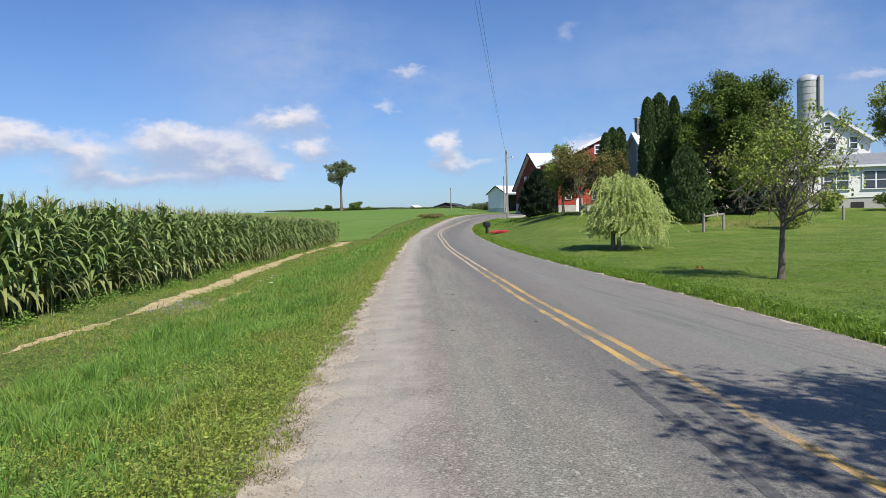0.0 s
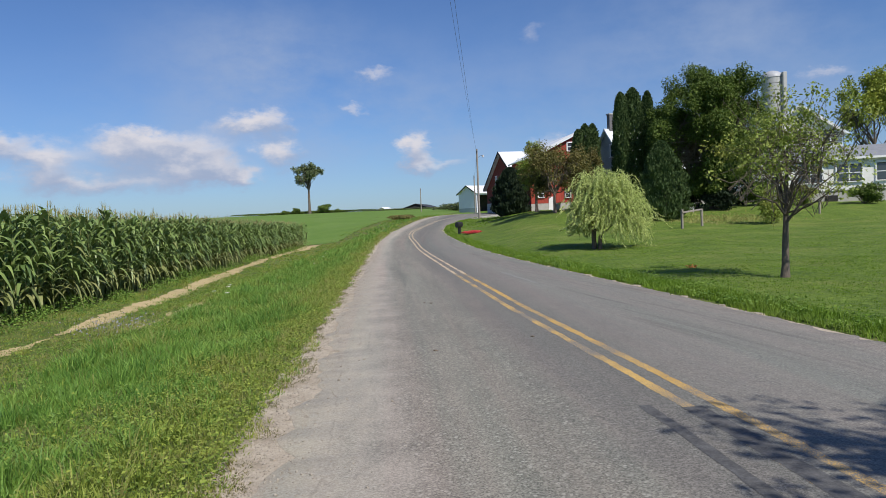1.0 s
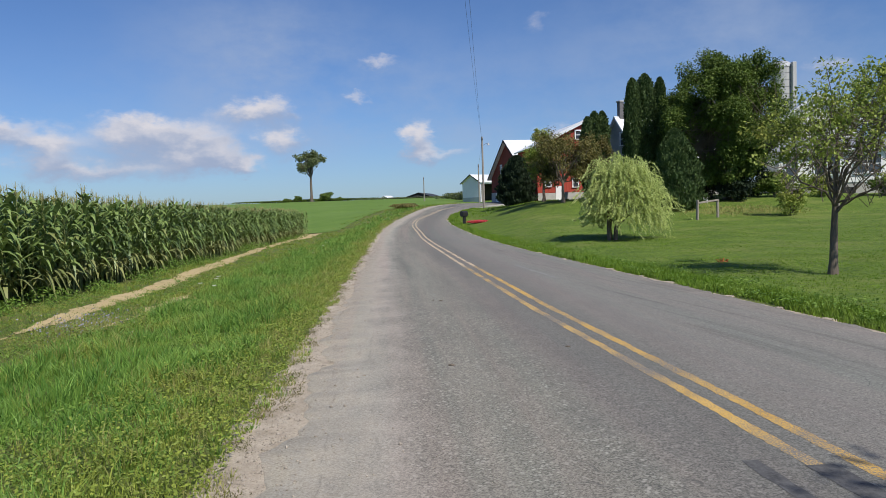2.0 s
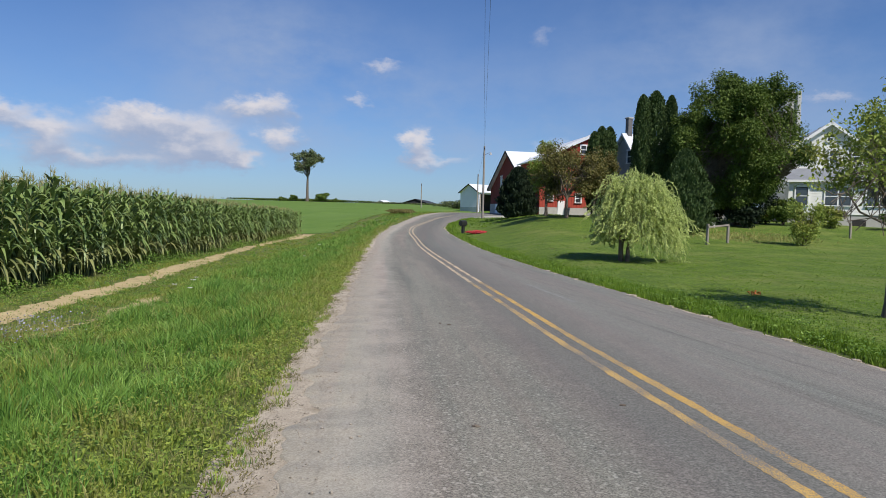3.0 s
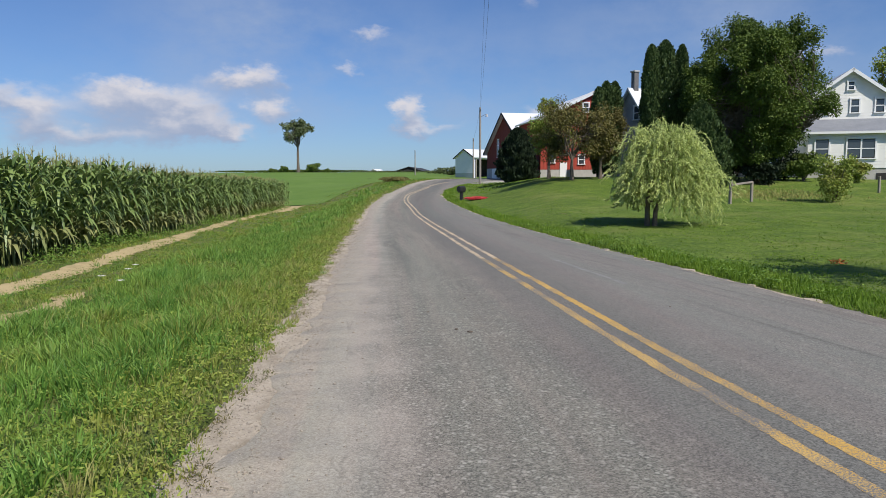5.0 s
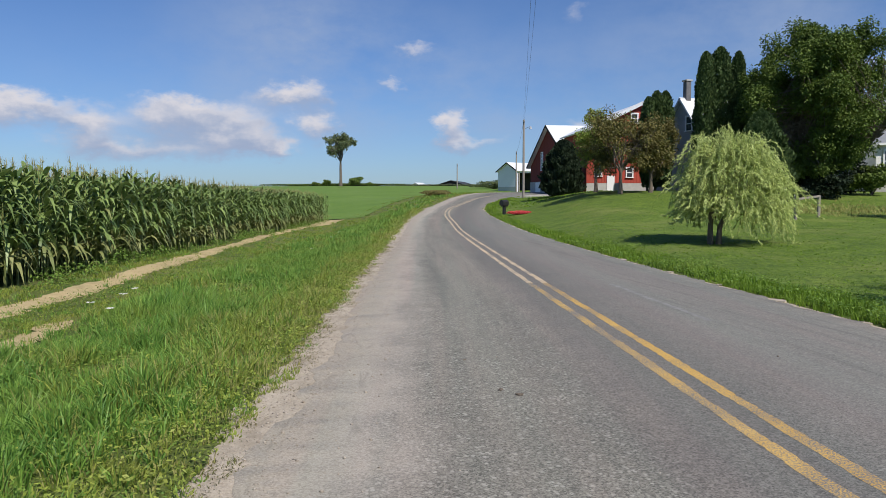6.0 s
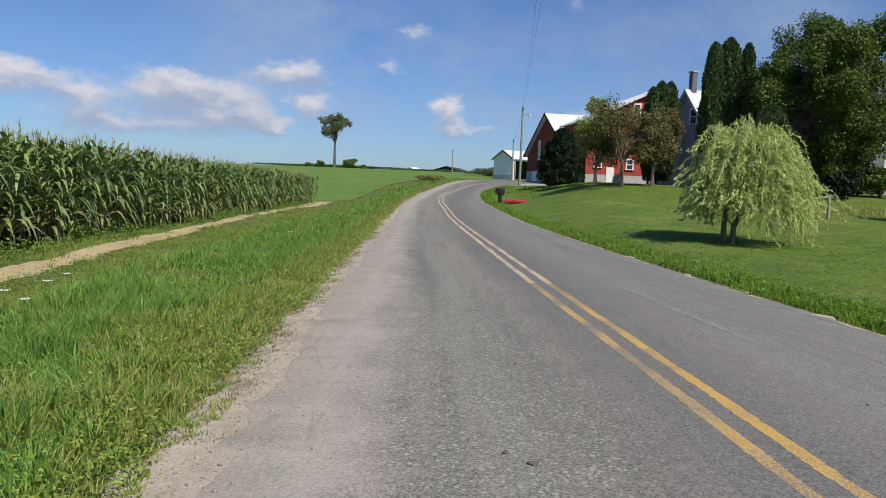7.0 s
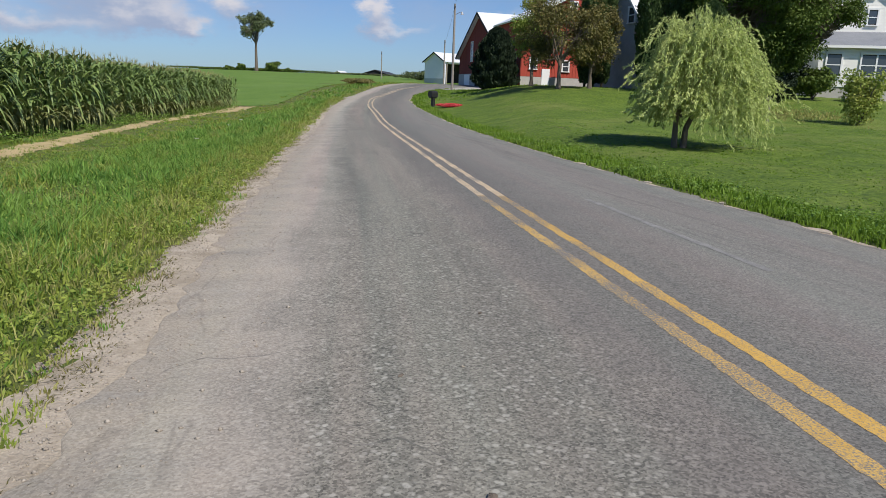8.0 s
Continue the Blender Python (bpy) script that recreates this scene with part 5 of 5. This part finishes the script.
def farmhouse():
    z0 = 2.0
    root = thing("farmhouse", (31.7, 58.0, z0), "white two-storey farmhouse with a gabled front and porch", "house", turn=-18)
    gable_shell(root, 6.2, 9.0, 5.35, 7.6, M_WHITE, M_TIN_GREY, 0.4)
    # clapboards on the front gable
    for k in range(34):
        z = 0.35 + k * 0.21
        half = 3.1 if z < 5.3 else max(0.1, 3.1 * (7.55 - z) / 2.25)
        if z > 3.9:
            part("board", box_bm((-half, -0.026, z), (half, -0.003, z + 0.2)), M_WHITE, root)
    for x, zz, w, h in ((-1.7, 4.6, 0.55, 0.9), (0.3, 4.6, 0.55, 0.9), (1.9, 4.6, 0.55, 0.9), (0, 6.25, 0.4, 0.5)):
        window_unit(root, x, zz, w, h, -0.03)
    for s in (-1, 1):
        slab("trim", ((0, -0.43, 7.74), (s * 3.55, -0.43, 5.15), (s * 3.55, -0.40, 5.15), (0, -0.40, 7.74)), 0.22, M_TRIM, root)
    # enclosed porch with its own roof
    slab("porch_roof", ((-3.3, -0.01, 4.15), (6.6, -0.01, 4.15), (6.9, -2.75, 3.08), (-3.6, -2.75, 3.08)), 0.14, M_PORCHROOF, root, "grey porch roof")
    porch = part("porch_wall", box_bm((-3.2, -2.4, 0.55), (6.5, -2.2, 3.02)), M_WHITE, root)
    for s in (-3.2, 6.3):
        part("porch_wall", box_bm((s, -2.197, 0.55), (s + 0.2, -0.01, 3.02)), M_WHITE, root)
    part("foundation", box_bm((-3.15, -2.36, -1.3), (6.45, -2.1, 0.547)), M_FOUND, root, "pale stone foundation")
    for k in range(11):
        z = 0.56 + k * 0.22
        part("board", box_bm((-3.2, -2.424, z), (6.5, -2.403, z + 0.21)), M_WHITE, root)
    for x, w, mull in ((-2.3, 0.85, 0), (0.15, 1.75, 1), (2.9, 1.75, 1), (5.2, 0.85, 0)):
        window_unit(root, x, 1.25, w, 1.3, -2.43, 1, mull)
    part("cellar_window", box_bm((1.2, -2.4, -0.25), (2.1, -2.365, 0.2)), M_DARK, root)
    part("trim", box_bm((-3.55, -2.82, 2.92), (6.85, -2.76, 3.08)), M_TRIM, root)


def grey_house():
    z0 = 1.9
    root = thing("stone_house", (17.2, 63.2, z0), "grey stuccoed house with a tin roof and chimney", "house", turn=-68)
    gable_shell(root, 5.8, 12.0, 3.4, 7.0, M_STONE, M_TIN, 0.25)
    ch = part("chimney", box_bm((-0.2, 0.25, 6.2), (0.2, 0.7, 8.3), 0.03), M_BRICK, root, "dark brick chimney")
    part("cap", box_bm((-0.26, 0.19, 8.303), (0.26, 0.76, 8.43), 0.02), M_STONE, ch)
    window_unit(root, 0.9, 4.6, 0.6, 0.95, -0.02)
    window_unit(root, -1.6, 2.2, 0.8, 1.3, -0.02)


def main_barn():
    z0 = 1.9
    root = thing("barn", (15.9, 69.6, z0), "bright red board barn with a white tin roof", "barn", turn=6)
    gable_shell(root, 9.2, 7.0, 5.3, 7.5, M_REDBARN, M_TIN, 0.35)
    for s in (-1, 1):
        slab("trim", ((0, -0.40, 7.66), (s * 4.98, -0.40, 5.28), (s * 4.98, -0.36, 5.28), (0, -0.36, 7.66)), 0.3, M_TIN, root)
    for k in range(36):
        x = -4.55 + k * 0.253
        top = 7.3 - abs(x + 0.12) * 0.478
        part("board", box_bm((x, -0.028, 0.9), (x + 0.235, -0.003, top)), M_REDBARN, root)
    for x, zz in ((-3.6, 1.5), (-0.9, 1.4), (2.0, 1.5), (-0.55, 5.9)):
        window_unit(root, x, zz, 0.5, 0.7, -0.03)
    part("foundation", box_bm((-4.6, -0.06, -0.6), (4.6, -0.004, 0.87)), M_FOUND, root, "whitewashed stone base")
    part("door", box_bm((-2.85, -0.1, -0.3), (-2.2, -0.032, 1.5)), M_TRIM, root, "white door")


def wing_barn():
    z0 = 2.2
    root = thing("barn", (12.5, 99.0, z0), "red bank barn, boards darkened for shade, with a white tin roof", "barn", turn=-80)
    gable_shell(root, 15.5, 20, 3.7, 8.4, M_REDSHADE, M_TIN, 0.5)
    for k in range(58):
        x = -7.7 + k * 0.265
        top = 8.1 - abs(x + 0.13) * 0.606
        part("board", box_bm((x, -0.03, 1.55), (x + 0.25, -0.003, max(top, 1.7))), M_REDSHADE, root)
    part("foundation", box_bm((-7.75, -0.06, -0.9), (7.75, -0.004, 1.52)), M_FOUND, root, "whitewashed lower wall")
    window_unit(root, -2.6, 3.0, 0.7, 2.2, -0.03, 2)
    part("door", box_bm((-5.2, -0.12, -0.6), (-3.2, -0.064, 1.45)), M_TRIM, root, "white door")
    part("door", box_bm((-0.9, -0.12, -0.6), (0.9, -0.064, 1.45)), M_DARK, root, "dark doorway")
    for s in (-1, 1):
        slab("trim", ((0, -0.53, 8.56), (s * 8.2, -0.53, 3.6), (s * 8.2, -0.5, 3.6), (0, -0.5, 8.56)), 0.25, M_DARK, root)


def white_shed():
    root = thing("shed", (10.25, 132.9, 2.85), "pale open-sided farm shed with a white roof", "shed", turn=-55)
    gable_shell(root, 5.2, 11, 3.5, 4.9, M_SHED, M_TIN, 0.3, front_open=True)
    for k in range(4):
        part("post", box_bm((2.45, 0.3 + k * 3.4, -0.3), (2.65, 0.5 + k * 3.4, 3.45)), M_FENCE, root)
    part("header", box_bm((2.42, 0.21, 3.15), (2.62, 10.7, 3.44)), M_SHED, root)
    for s in (-1, 1):
        slab("trim", ((0, -0.34, 5.02), (s * 2.95, -0.34, 3.43), (s * 2.95, -0.305, 3.43), (0, -0.305, 5.02)), 0.2, M_DARK, root)
    part("end_panel", box_bm((-2.58, -0.03, -0.3), (2.58, -0.004, 0.75)), M_TIN_GREY, root)
    # near-black sheet inside the pale wall, painting the shade of the open interior
    part("back_wall", box_bm((-2.2, 0.25, -0.3), (-2.1, 10.7, 3.3)), M_DARK, root)


def far_barns():
    root = thing("barn", (1.0, 220, 4.3), "low far barn with a black roof beyond the crest", "barn", turn=-12)
    gable_shell(root, 13, 22, 0.7, 2.7, M_DARK, M_BLACKROOF, 0.4)
    root = thing("barn", (-10.2, 235, 5.0), "small far barn with a pale roof", "barn", turn=-30)
    gable_shell(root, 3.4, 4, 0.8, 1.7, M_WHITE, M_TIN, 0.3)


def silo():
    root = thing("silo", (87.4, 168.0, 2.24), "tall grey stave silo with a domed cap", "silo")
    root.scale = (1.6, 1.6, 1.6)
    V, Fq = tube(np.array([[0, 0, -0.5], [0, 0, 9], [0, 0, 18.7]]), [1.5, 1.5, 1.5], 28)
    body = big_mesh("body", V, Fq, M_SILO, root)
    a = np.linspace(0, np.pi / 2, 7)
    V, Fq = tube(np.stack([0 * a, 0 * a, 18.7 + 1.1 * np.sin(a)], -1), 1.55 * np.cos(a) + 0.01, 28)
    big_mesh("dome", V, Fq, M_TIN_GREY, root, "pale domed cap", smooth=True)
    for k in range(18):
        z = 0.8 + k
        t = np.linspace(0, 2 * np.pi, 25)
        V, Fq = tube(np.stack([1.52 * np.cos(t), 1.52 * np.sin(t), z + 0 * t], -1), 0.02, 4)
        big_mesh("hoop", V, Fq, M_WIRE, body)
    part("chute", box_bm((0.7, -1.9, 0), (1.3, -1.3, 19.3), 0.05), M_SILO, root)


farmhouse()
grey_house()
main_barn()
wing_barn()
white_shed()
far_barns()
silo()


# ---- poles, wires, fence, mailbox ----
def utility_pole(at, hgt, radius, arm=True, lamp=False):
    root = thing("utility_pole", at, "weathered grey wooden utility pole beside the road", "utility pole", "utility poles")
    V, Fq = tube(np.array([[0, 0, -0.3], [0, 0, hgt * 0.5], [0, 0, hgt]]), [radius, radius * 0.85, radius * 0.7], 10)
    big_mesh("pole", V, Fq, M_POLE, root, smooth=True)
    bm = bmesh.new()
    bmesh.ops.create_cone(bm, cap_ends=True, segments=10, radius1=0.06, radius2=0.05, depth=0.18, matrix=pose(0, -0.16, hgt - 0.3))
    part("insulator", bm, M_BLACK, root)
    if lamp:
        t = np.linspace(0, 1, 6)
        V, Fq = tube(np.stack([0.1 + 0.55 * t, 0 * t, hgt - 1.0 + 0.25 * np.sin(t * 1.5)], -1), 0.025, 6)
        big_mesh("bracket", V, Fq, M_WIRE, root)
        bm = bmesh.new()
        bmesh.ops.create_cone(bm, cap_ends=True, segments=12, radius1=0.16, radius2=0.07, depth=0.28, matrix=pose(0.72, 0, hgt - 0.85))
        part("lamp_head", bm, M_TIN_GREY, root)
    return root


utility_pole((7.75, 84.6, put_z(7.75, 84.6)), 8.2, 0.14, lamp=True)
utility_pole((10.4, 119.0, put_z(10.4, 119)), 6.6, 0.13)
utility_pole((1.75, 150, put_z(1.75, 150)), 5.0, 0.13)
utility_pole((-2.5, -14, put_z(-2.5, -14)), 9.0, 0.14)


def wire(a, b, sag, rad):
    t = np.linspace(0, 1, 40)[:, None]
    p = np.asarray(a) * (1 - t) + np.asarray(b) * t
    p[:, 2] -= sag * 4 * t[:, 0] * (1 - t[:, 0])
    V, Fq = tube(p, rad, 5)
    ob = big_mesh("power_line", V, Fq, M_WIRE)
    return tagged(ob, "thin black power line strung between poles", "power line", group="power lines")


zt = put_z(7.75, 84.6) + 8.1
wire((7.70, 84.5, zt), (-2.6, -14, 8.7), 1.1, 0.005)
wire((7.72, 84.5, zt - 0.35), (-2.35, -14, 8.4), 1.1, 0.005)
wire((7.75, 84.7, zt), (10.4, 119, put_z(10.4, 119) + 6.4), 0.4, 0.01)


def fence_post(x, y, h, group="fence posts"):
    bm = box_bm((-0.06, -0.06, -0.2), (0.06, 0.06, h), 0.012)
    ob = part("fence_post", bm, M_FENCE)
    ob.matrix_world = pose(x, y, put_z(x, y), 0, random.uniform(-2, 2), random.uniform(0, 40))
    tagged(ob, "weathered grey wooden fence post on the lawn", "post", group)


fence_post(15.7, 42.5, 1.15)
fence_post(17.4, 43.7, 1.05)
fence_post(27.7, 48.7, 1.0)
rail = part("fence_rail", box_bm((-1.03, -0.03, -0.05), (1.03, 0.03, 0.05), 0.01), M_FENCE)
rail.matrix_world = pose(16.55, 43.02, put_z(16.55, 43.1) + 0.98, 0, -4, 35)
tagged(rail, "weathered grey rail across two fence posts", "fence rail")


def mailbox():
    x, y = 3.6, 58.6
    root = thing("mailbox", at_ground(x, y), "black mailbox on a dark post at the road edge", "mailbox", turn=48)
    part("post", box_bm((-0.10, -0.10, -0.2), (0.10, 0.10, 0.68), 0.015), M_BLACK, root)
    bm = prism_bm([(-0.17, 0), (0.17, 0), (0.17, 0.22), (0.12, 0.33), (0, 0.38), (-0.12, 0.33), (-0.17, 0.22)], 0.62)
    bmesh.ops.rotate(bm, verts=bm.verts, matrix=Matrix.Rotation(radians(90), 3, "Z"))
    bmesh.ops.translate(bm, verts=bm.verts, vec=(0.28, 0, 0.68))
    part("box", bm, M_BLACK, root)
    part("brace", box_bm((-0.35, -0.05, 0.6), (0.35, 0.05, 0.678)), M_BLACK, root)


mailbox()
shrub("flower_bed", at_ground(4.55, 57.5), "bed of bright red flowers beside the mailbox", (0.95, 0.7, 0.14), 2600, 0.10, M_RED, 120, "flowers")


# ---- gravel along the road edge ----
def pebbles():
    r = np.random.default_rng(33)
    n = 20000
    y = 2 + 40 * r.random(n) ** 1.7
    d = np.where(r.random(n) < 0.75, r.normal(0.14, 0.13, n), r.gamma(1.3, 0.3, n))
    x = edge_left(y) + d
    sz = np.minimum(r.gamma(1.6, 0.0020, n) + 0.0025, 0.017)
    octa = np.array([[1, 0, 0], [-1, 0, 0], [0, 1, 0], [0, -1, 0], [0, 0, 0.7], [0, 0, -0.7]], float)
    tri = np.array([[0, 2, 4], [2, 1, 4], [1, 3, 4], [3, 0, 4], [2, 0, 5], [1, 2, 5], [3, 1, 5], [0, 3, 5]])
    V = octa[None] * sz[:, None, None] * r.uniform(0.6, 1.3, (n, 6, 1))
    z = np.maximum(left_shoulder(x, y), np.where(x > road_left(y) + 0.06, road_height(x, y), -9))
    V = V + np.stack([x, y, z + sz * 0.2], -1)[:, None]
    ob = big_mesh("gravel", V.reshape(-1, 3), (tri[None] + (np.arange(n) * 6)[:, None, None]).reshape(-1, 3), M_GRAVEL)
    tagged(ob, "loose pale gravel along the asphalt edge", "gravel", kind="stuff")


pebbles()


def tyre_mark(x0, x1, y0, y1, wid):
    def mid(y):
        t = (y - y0) / (y1 - y0)
        return x0 + (x1 - x0) * t + 0.012 * np.sin(y * 1.3)
    ob = ribbon("tyre_mark", lambda y: mid(y) - wid / 2, lambda y: mid(y) + wid / 2, np.arange(y0, y1, 0.12), 0.002, M_TYRE, 2, ragged=0.012)
    tagged(ob, "dark rubber tyre mark on the asphalt", "tyre mark", group="tyre marks", kind="structure")


def road_crumb(x, y, s, seed):
    """A crumb of dark earth or bark dropped on the road."""
    r = np.random.default_rng(seed)
    bm = bmesh.new()
    bmesh.ops.create_icosphere(bm, subdivisions=1, radius=1.0)
    for v in bm.verts:
        v.co = v.co * float(r.uniform(0.7, 1.2))
        v.co.x, v.co.y, v.co.z = v.co.x * s, v.co.y * s * 0.55, v.co.z * s * 0.3
    me = bpy.data.meshes.new("road_crumb")
    bm.to_mesh(me)
    bm.free()
    me.materials.append(M_BARK)
    ob = new("road_crumb", me)
    ob.matrix_world = pose(x, y, float(road_height(x, y)) + s * 0.2, 0, 0, float(r.uniform(0, 180)))
    tagged(ob, "small dark crumb of dried earth on asphalt", "debris", "crumbs on the road")


for k, (x, y, s) in enumerate(((1.34, 10.77, 0.035), (0.05, 10.17, 0.04), (0.0, 15.2, 0.03), (0.12, 15.05, 0.04), (-0.25, 16.2, 0.025), (0.25, 17.1, 0.02), (2.6, 16.3, 0.02))):
    road_crumb(x, y, s, 300 + k)
tyre_mark(1.84, 1.64, 2.6, 7.3, 0.10)
tyre_mark(2.28, 1.99, 2.6, 7.2, 0.17)


def railing():
    root = thing("railing", at_ground(19.75, 52.0), "low white wooden railing between the evergreens and maple", "railing", turn=-20)
    root.scale = (0.55, 0.55, 0.55)
    for k in range(2):
        part("post", box_bm((-0.95 + 1.8 * k, -0.05, -0.2), (-0.85 + 1.8 * k, 0.05, 0.85), 0.01), M_TRIM, root)
    for z in (0.2, 0.7):
        part("rail", box_bm((-0.848, -0.03, z), (0.848, 0.03, z + 0.09), 0.008), M_TRIM, root)
    for k in range(12):
        x = -0.78 + k * 0.142
        part("slat", box_bm((x - 0.025, -0.015, 0.292), (x + 0.025, 0.015, 0.698)), M_TRIM, root)


railing()


def wildflowers():
    r = np.random.default_rng(44)
    root = thing("wildflowers", at_ground(-5.7, 14.6), "clump of pale blue roadside wildflowers with grey stems", "flowers", kind="stuff")
    n = 320
    x, y = r.normal(0.1, 0.3, n), r.normal(0, 0.55, n)
    z = r.uniform(0.08, 0.32, n)
    V, Fq = leaf_quads(np.stack([x, y, z], -1), r.normal(size=(n, 3)), r.normal(0, 0.5, (n, 3)) + [0, 0, 1], r.uniform(0.022, 0.036, n), r.uniform(0.02, 0.03, n))
    big_mesh("petals", V, Fq, M_VIOLET, root)
    st = [tube(np.array([[a * 0.9, b * 0.9, -0.03], [a, b, c]]), [0.004, 0.002], 3) for a, b, c in zip(x, y, z)]
    V, Fq = merge(st)
    big_mesh("stalks", V, Fq, M_STRAW, root)


wildflowers()


def pale_scuff(x0, y0, x1, y1, wid):
    """A long pale scrape in the far lane."""
    def mid(y):
        return x0 + (x1 - x0) * (y - y0) / (y1 - y0) + 0.01 * np.sin(y * 3)
    ob = ribbon("scrape", lambda y: mid(y) - wid / 2, lambda y: mid(y) + wid / 2, np.arange(y0, y1, 0.08), 0.002, M_SCRAPE, 2, ragged=0.02)
    tagged(ob, "long pale scrape in worn grey asphalt", "scrape", group="scrapes", kind="structure")


pale_scuff(2.70, 18.2, 2.38, 21.9, 0.085)


def fallen_leaves():
    r = np.random.default_rng(46)
    n = 26
    V, Fq = leaf_quads(np.stack([r.normal(0, 0.09, n), r.normal(0, 0.09, n), r.uniform(0.01, 0.1, n)], -1), r.normal(size=(n, 3)), r.normal(0, 0.6, (n, 3)) + [0, 0, 1], r.uniform(0.05, 0.1, n), r.uniform(0.03, 0.05, n))
    ob = big_mesh("fallen_leaves", V, Fq, M_ORANGE)
    ob.matrix_world = pose(*at_ground(7.5, 20.8, 0.012))
    tagged(ob, "small heap of red-brown leaves on the lawn", "leaves")


fallen_leaves()


def white_umbel(x, y, h, seed):
    r = np.random.default_rng(seed)
    root = thing("wild_carrot", at_ground(x, y), "white flower head of wild carrot on a thin stem", "flower", "wild carrots")
    V, Fq = tube(np.array([[0, 0, -0.05], [0.01, 0, h * 0.5], [0.02, 0.01, h]]), [0.004, 0.003, 0.002], 4)
    big_mesh("stem", V, Fq, M_WEED, root)
    n = 40
    a, q = r.uniform(0, 6.28, n), 0.055 * np.sqrt(r.random(n))
    V, Fq = leaf_quads(np.stack([0.02 + q * np.cos(a), 0.01 + q * np.sin(a), h + 0.004 + 1.5 * q ** 2], -1), r.normal(size=(n, 3)) * [1, 1, 0.2], r.normal(0, 0.2, (n, 3)) + [0, 0, 1], np.full(n, 0.022), np.full(n, 0.018))
    big_mesh("flower_head", V, Fq, M_WHITE, root)


for k, (x, y, h) in enumerate(((-5.15, 19.2, 0.3), (-4.9, 19.6, 0.34), (-4.75, 18.9, 0.28), (-5.05, 20.3, 0.32), (-4.2, 33.0, 0.4), (-4.5, 36.5, 0.4), (-3.9, 28.0, 0.35))):
    white_umbel(x, y, h, 400 + k)


def edge_stones():
    """Pale broken bits of old pavement along the lawn side."""
    r = np.random.default_rng(45)
    for y, s in ((16.9, 0.15), (18.3, 0.09), (20.2, 0.17), (24.4, 0.11), (27.6, 0.16), (12.1, 0.13), (13.2, 0.08), (14.6, 0.10), (22.1, 0.09)):
        bm = bmesh.new()
        k, s = 7, s * 0.7
        ring = [(s * r.uniform(0.7, 1.2) * math.cos(2 * math.pi * i / k), 1.5 * s * r.uniform(0.7, 1.2) * math.sin(2 * math.pi * i / k)) for i in range(k)]
        lo = [bm.verts.new((a, b, -0.05)) for a, b in ring]
        hi = [bm.verts.new((a * 0.9, b * 0.9, 0.002 + r.uniform(0, 0.006))) for a, b in ring]
        bm.faces.new(lo[::-1])
        bm.faces.new(hi)
        for i in range(k):
            bm.faces.new((lo[i], lo[(i + 1) % k], hi[(i + 1) % k], hi[i]))
        ob = part("stone", bm, M_SHOULDER)
        x = float(edge_right(y)) + 0.04
        ob.matrix_world = pose(x, y, float(road_height(x, y)), 0, 0, 4)
        tagged(ob, "flat pale piece of broken pavement at the road edge", "stone", group="edge stones")


edge_stones()
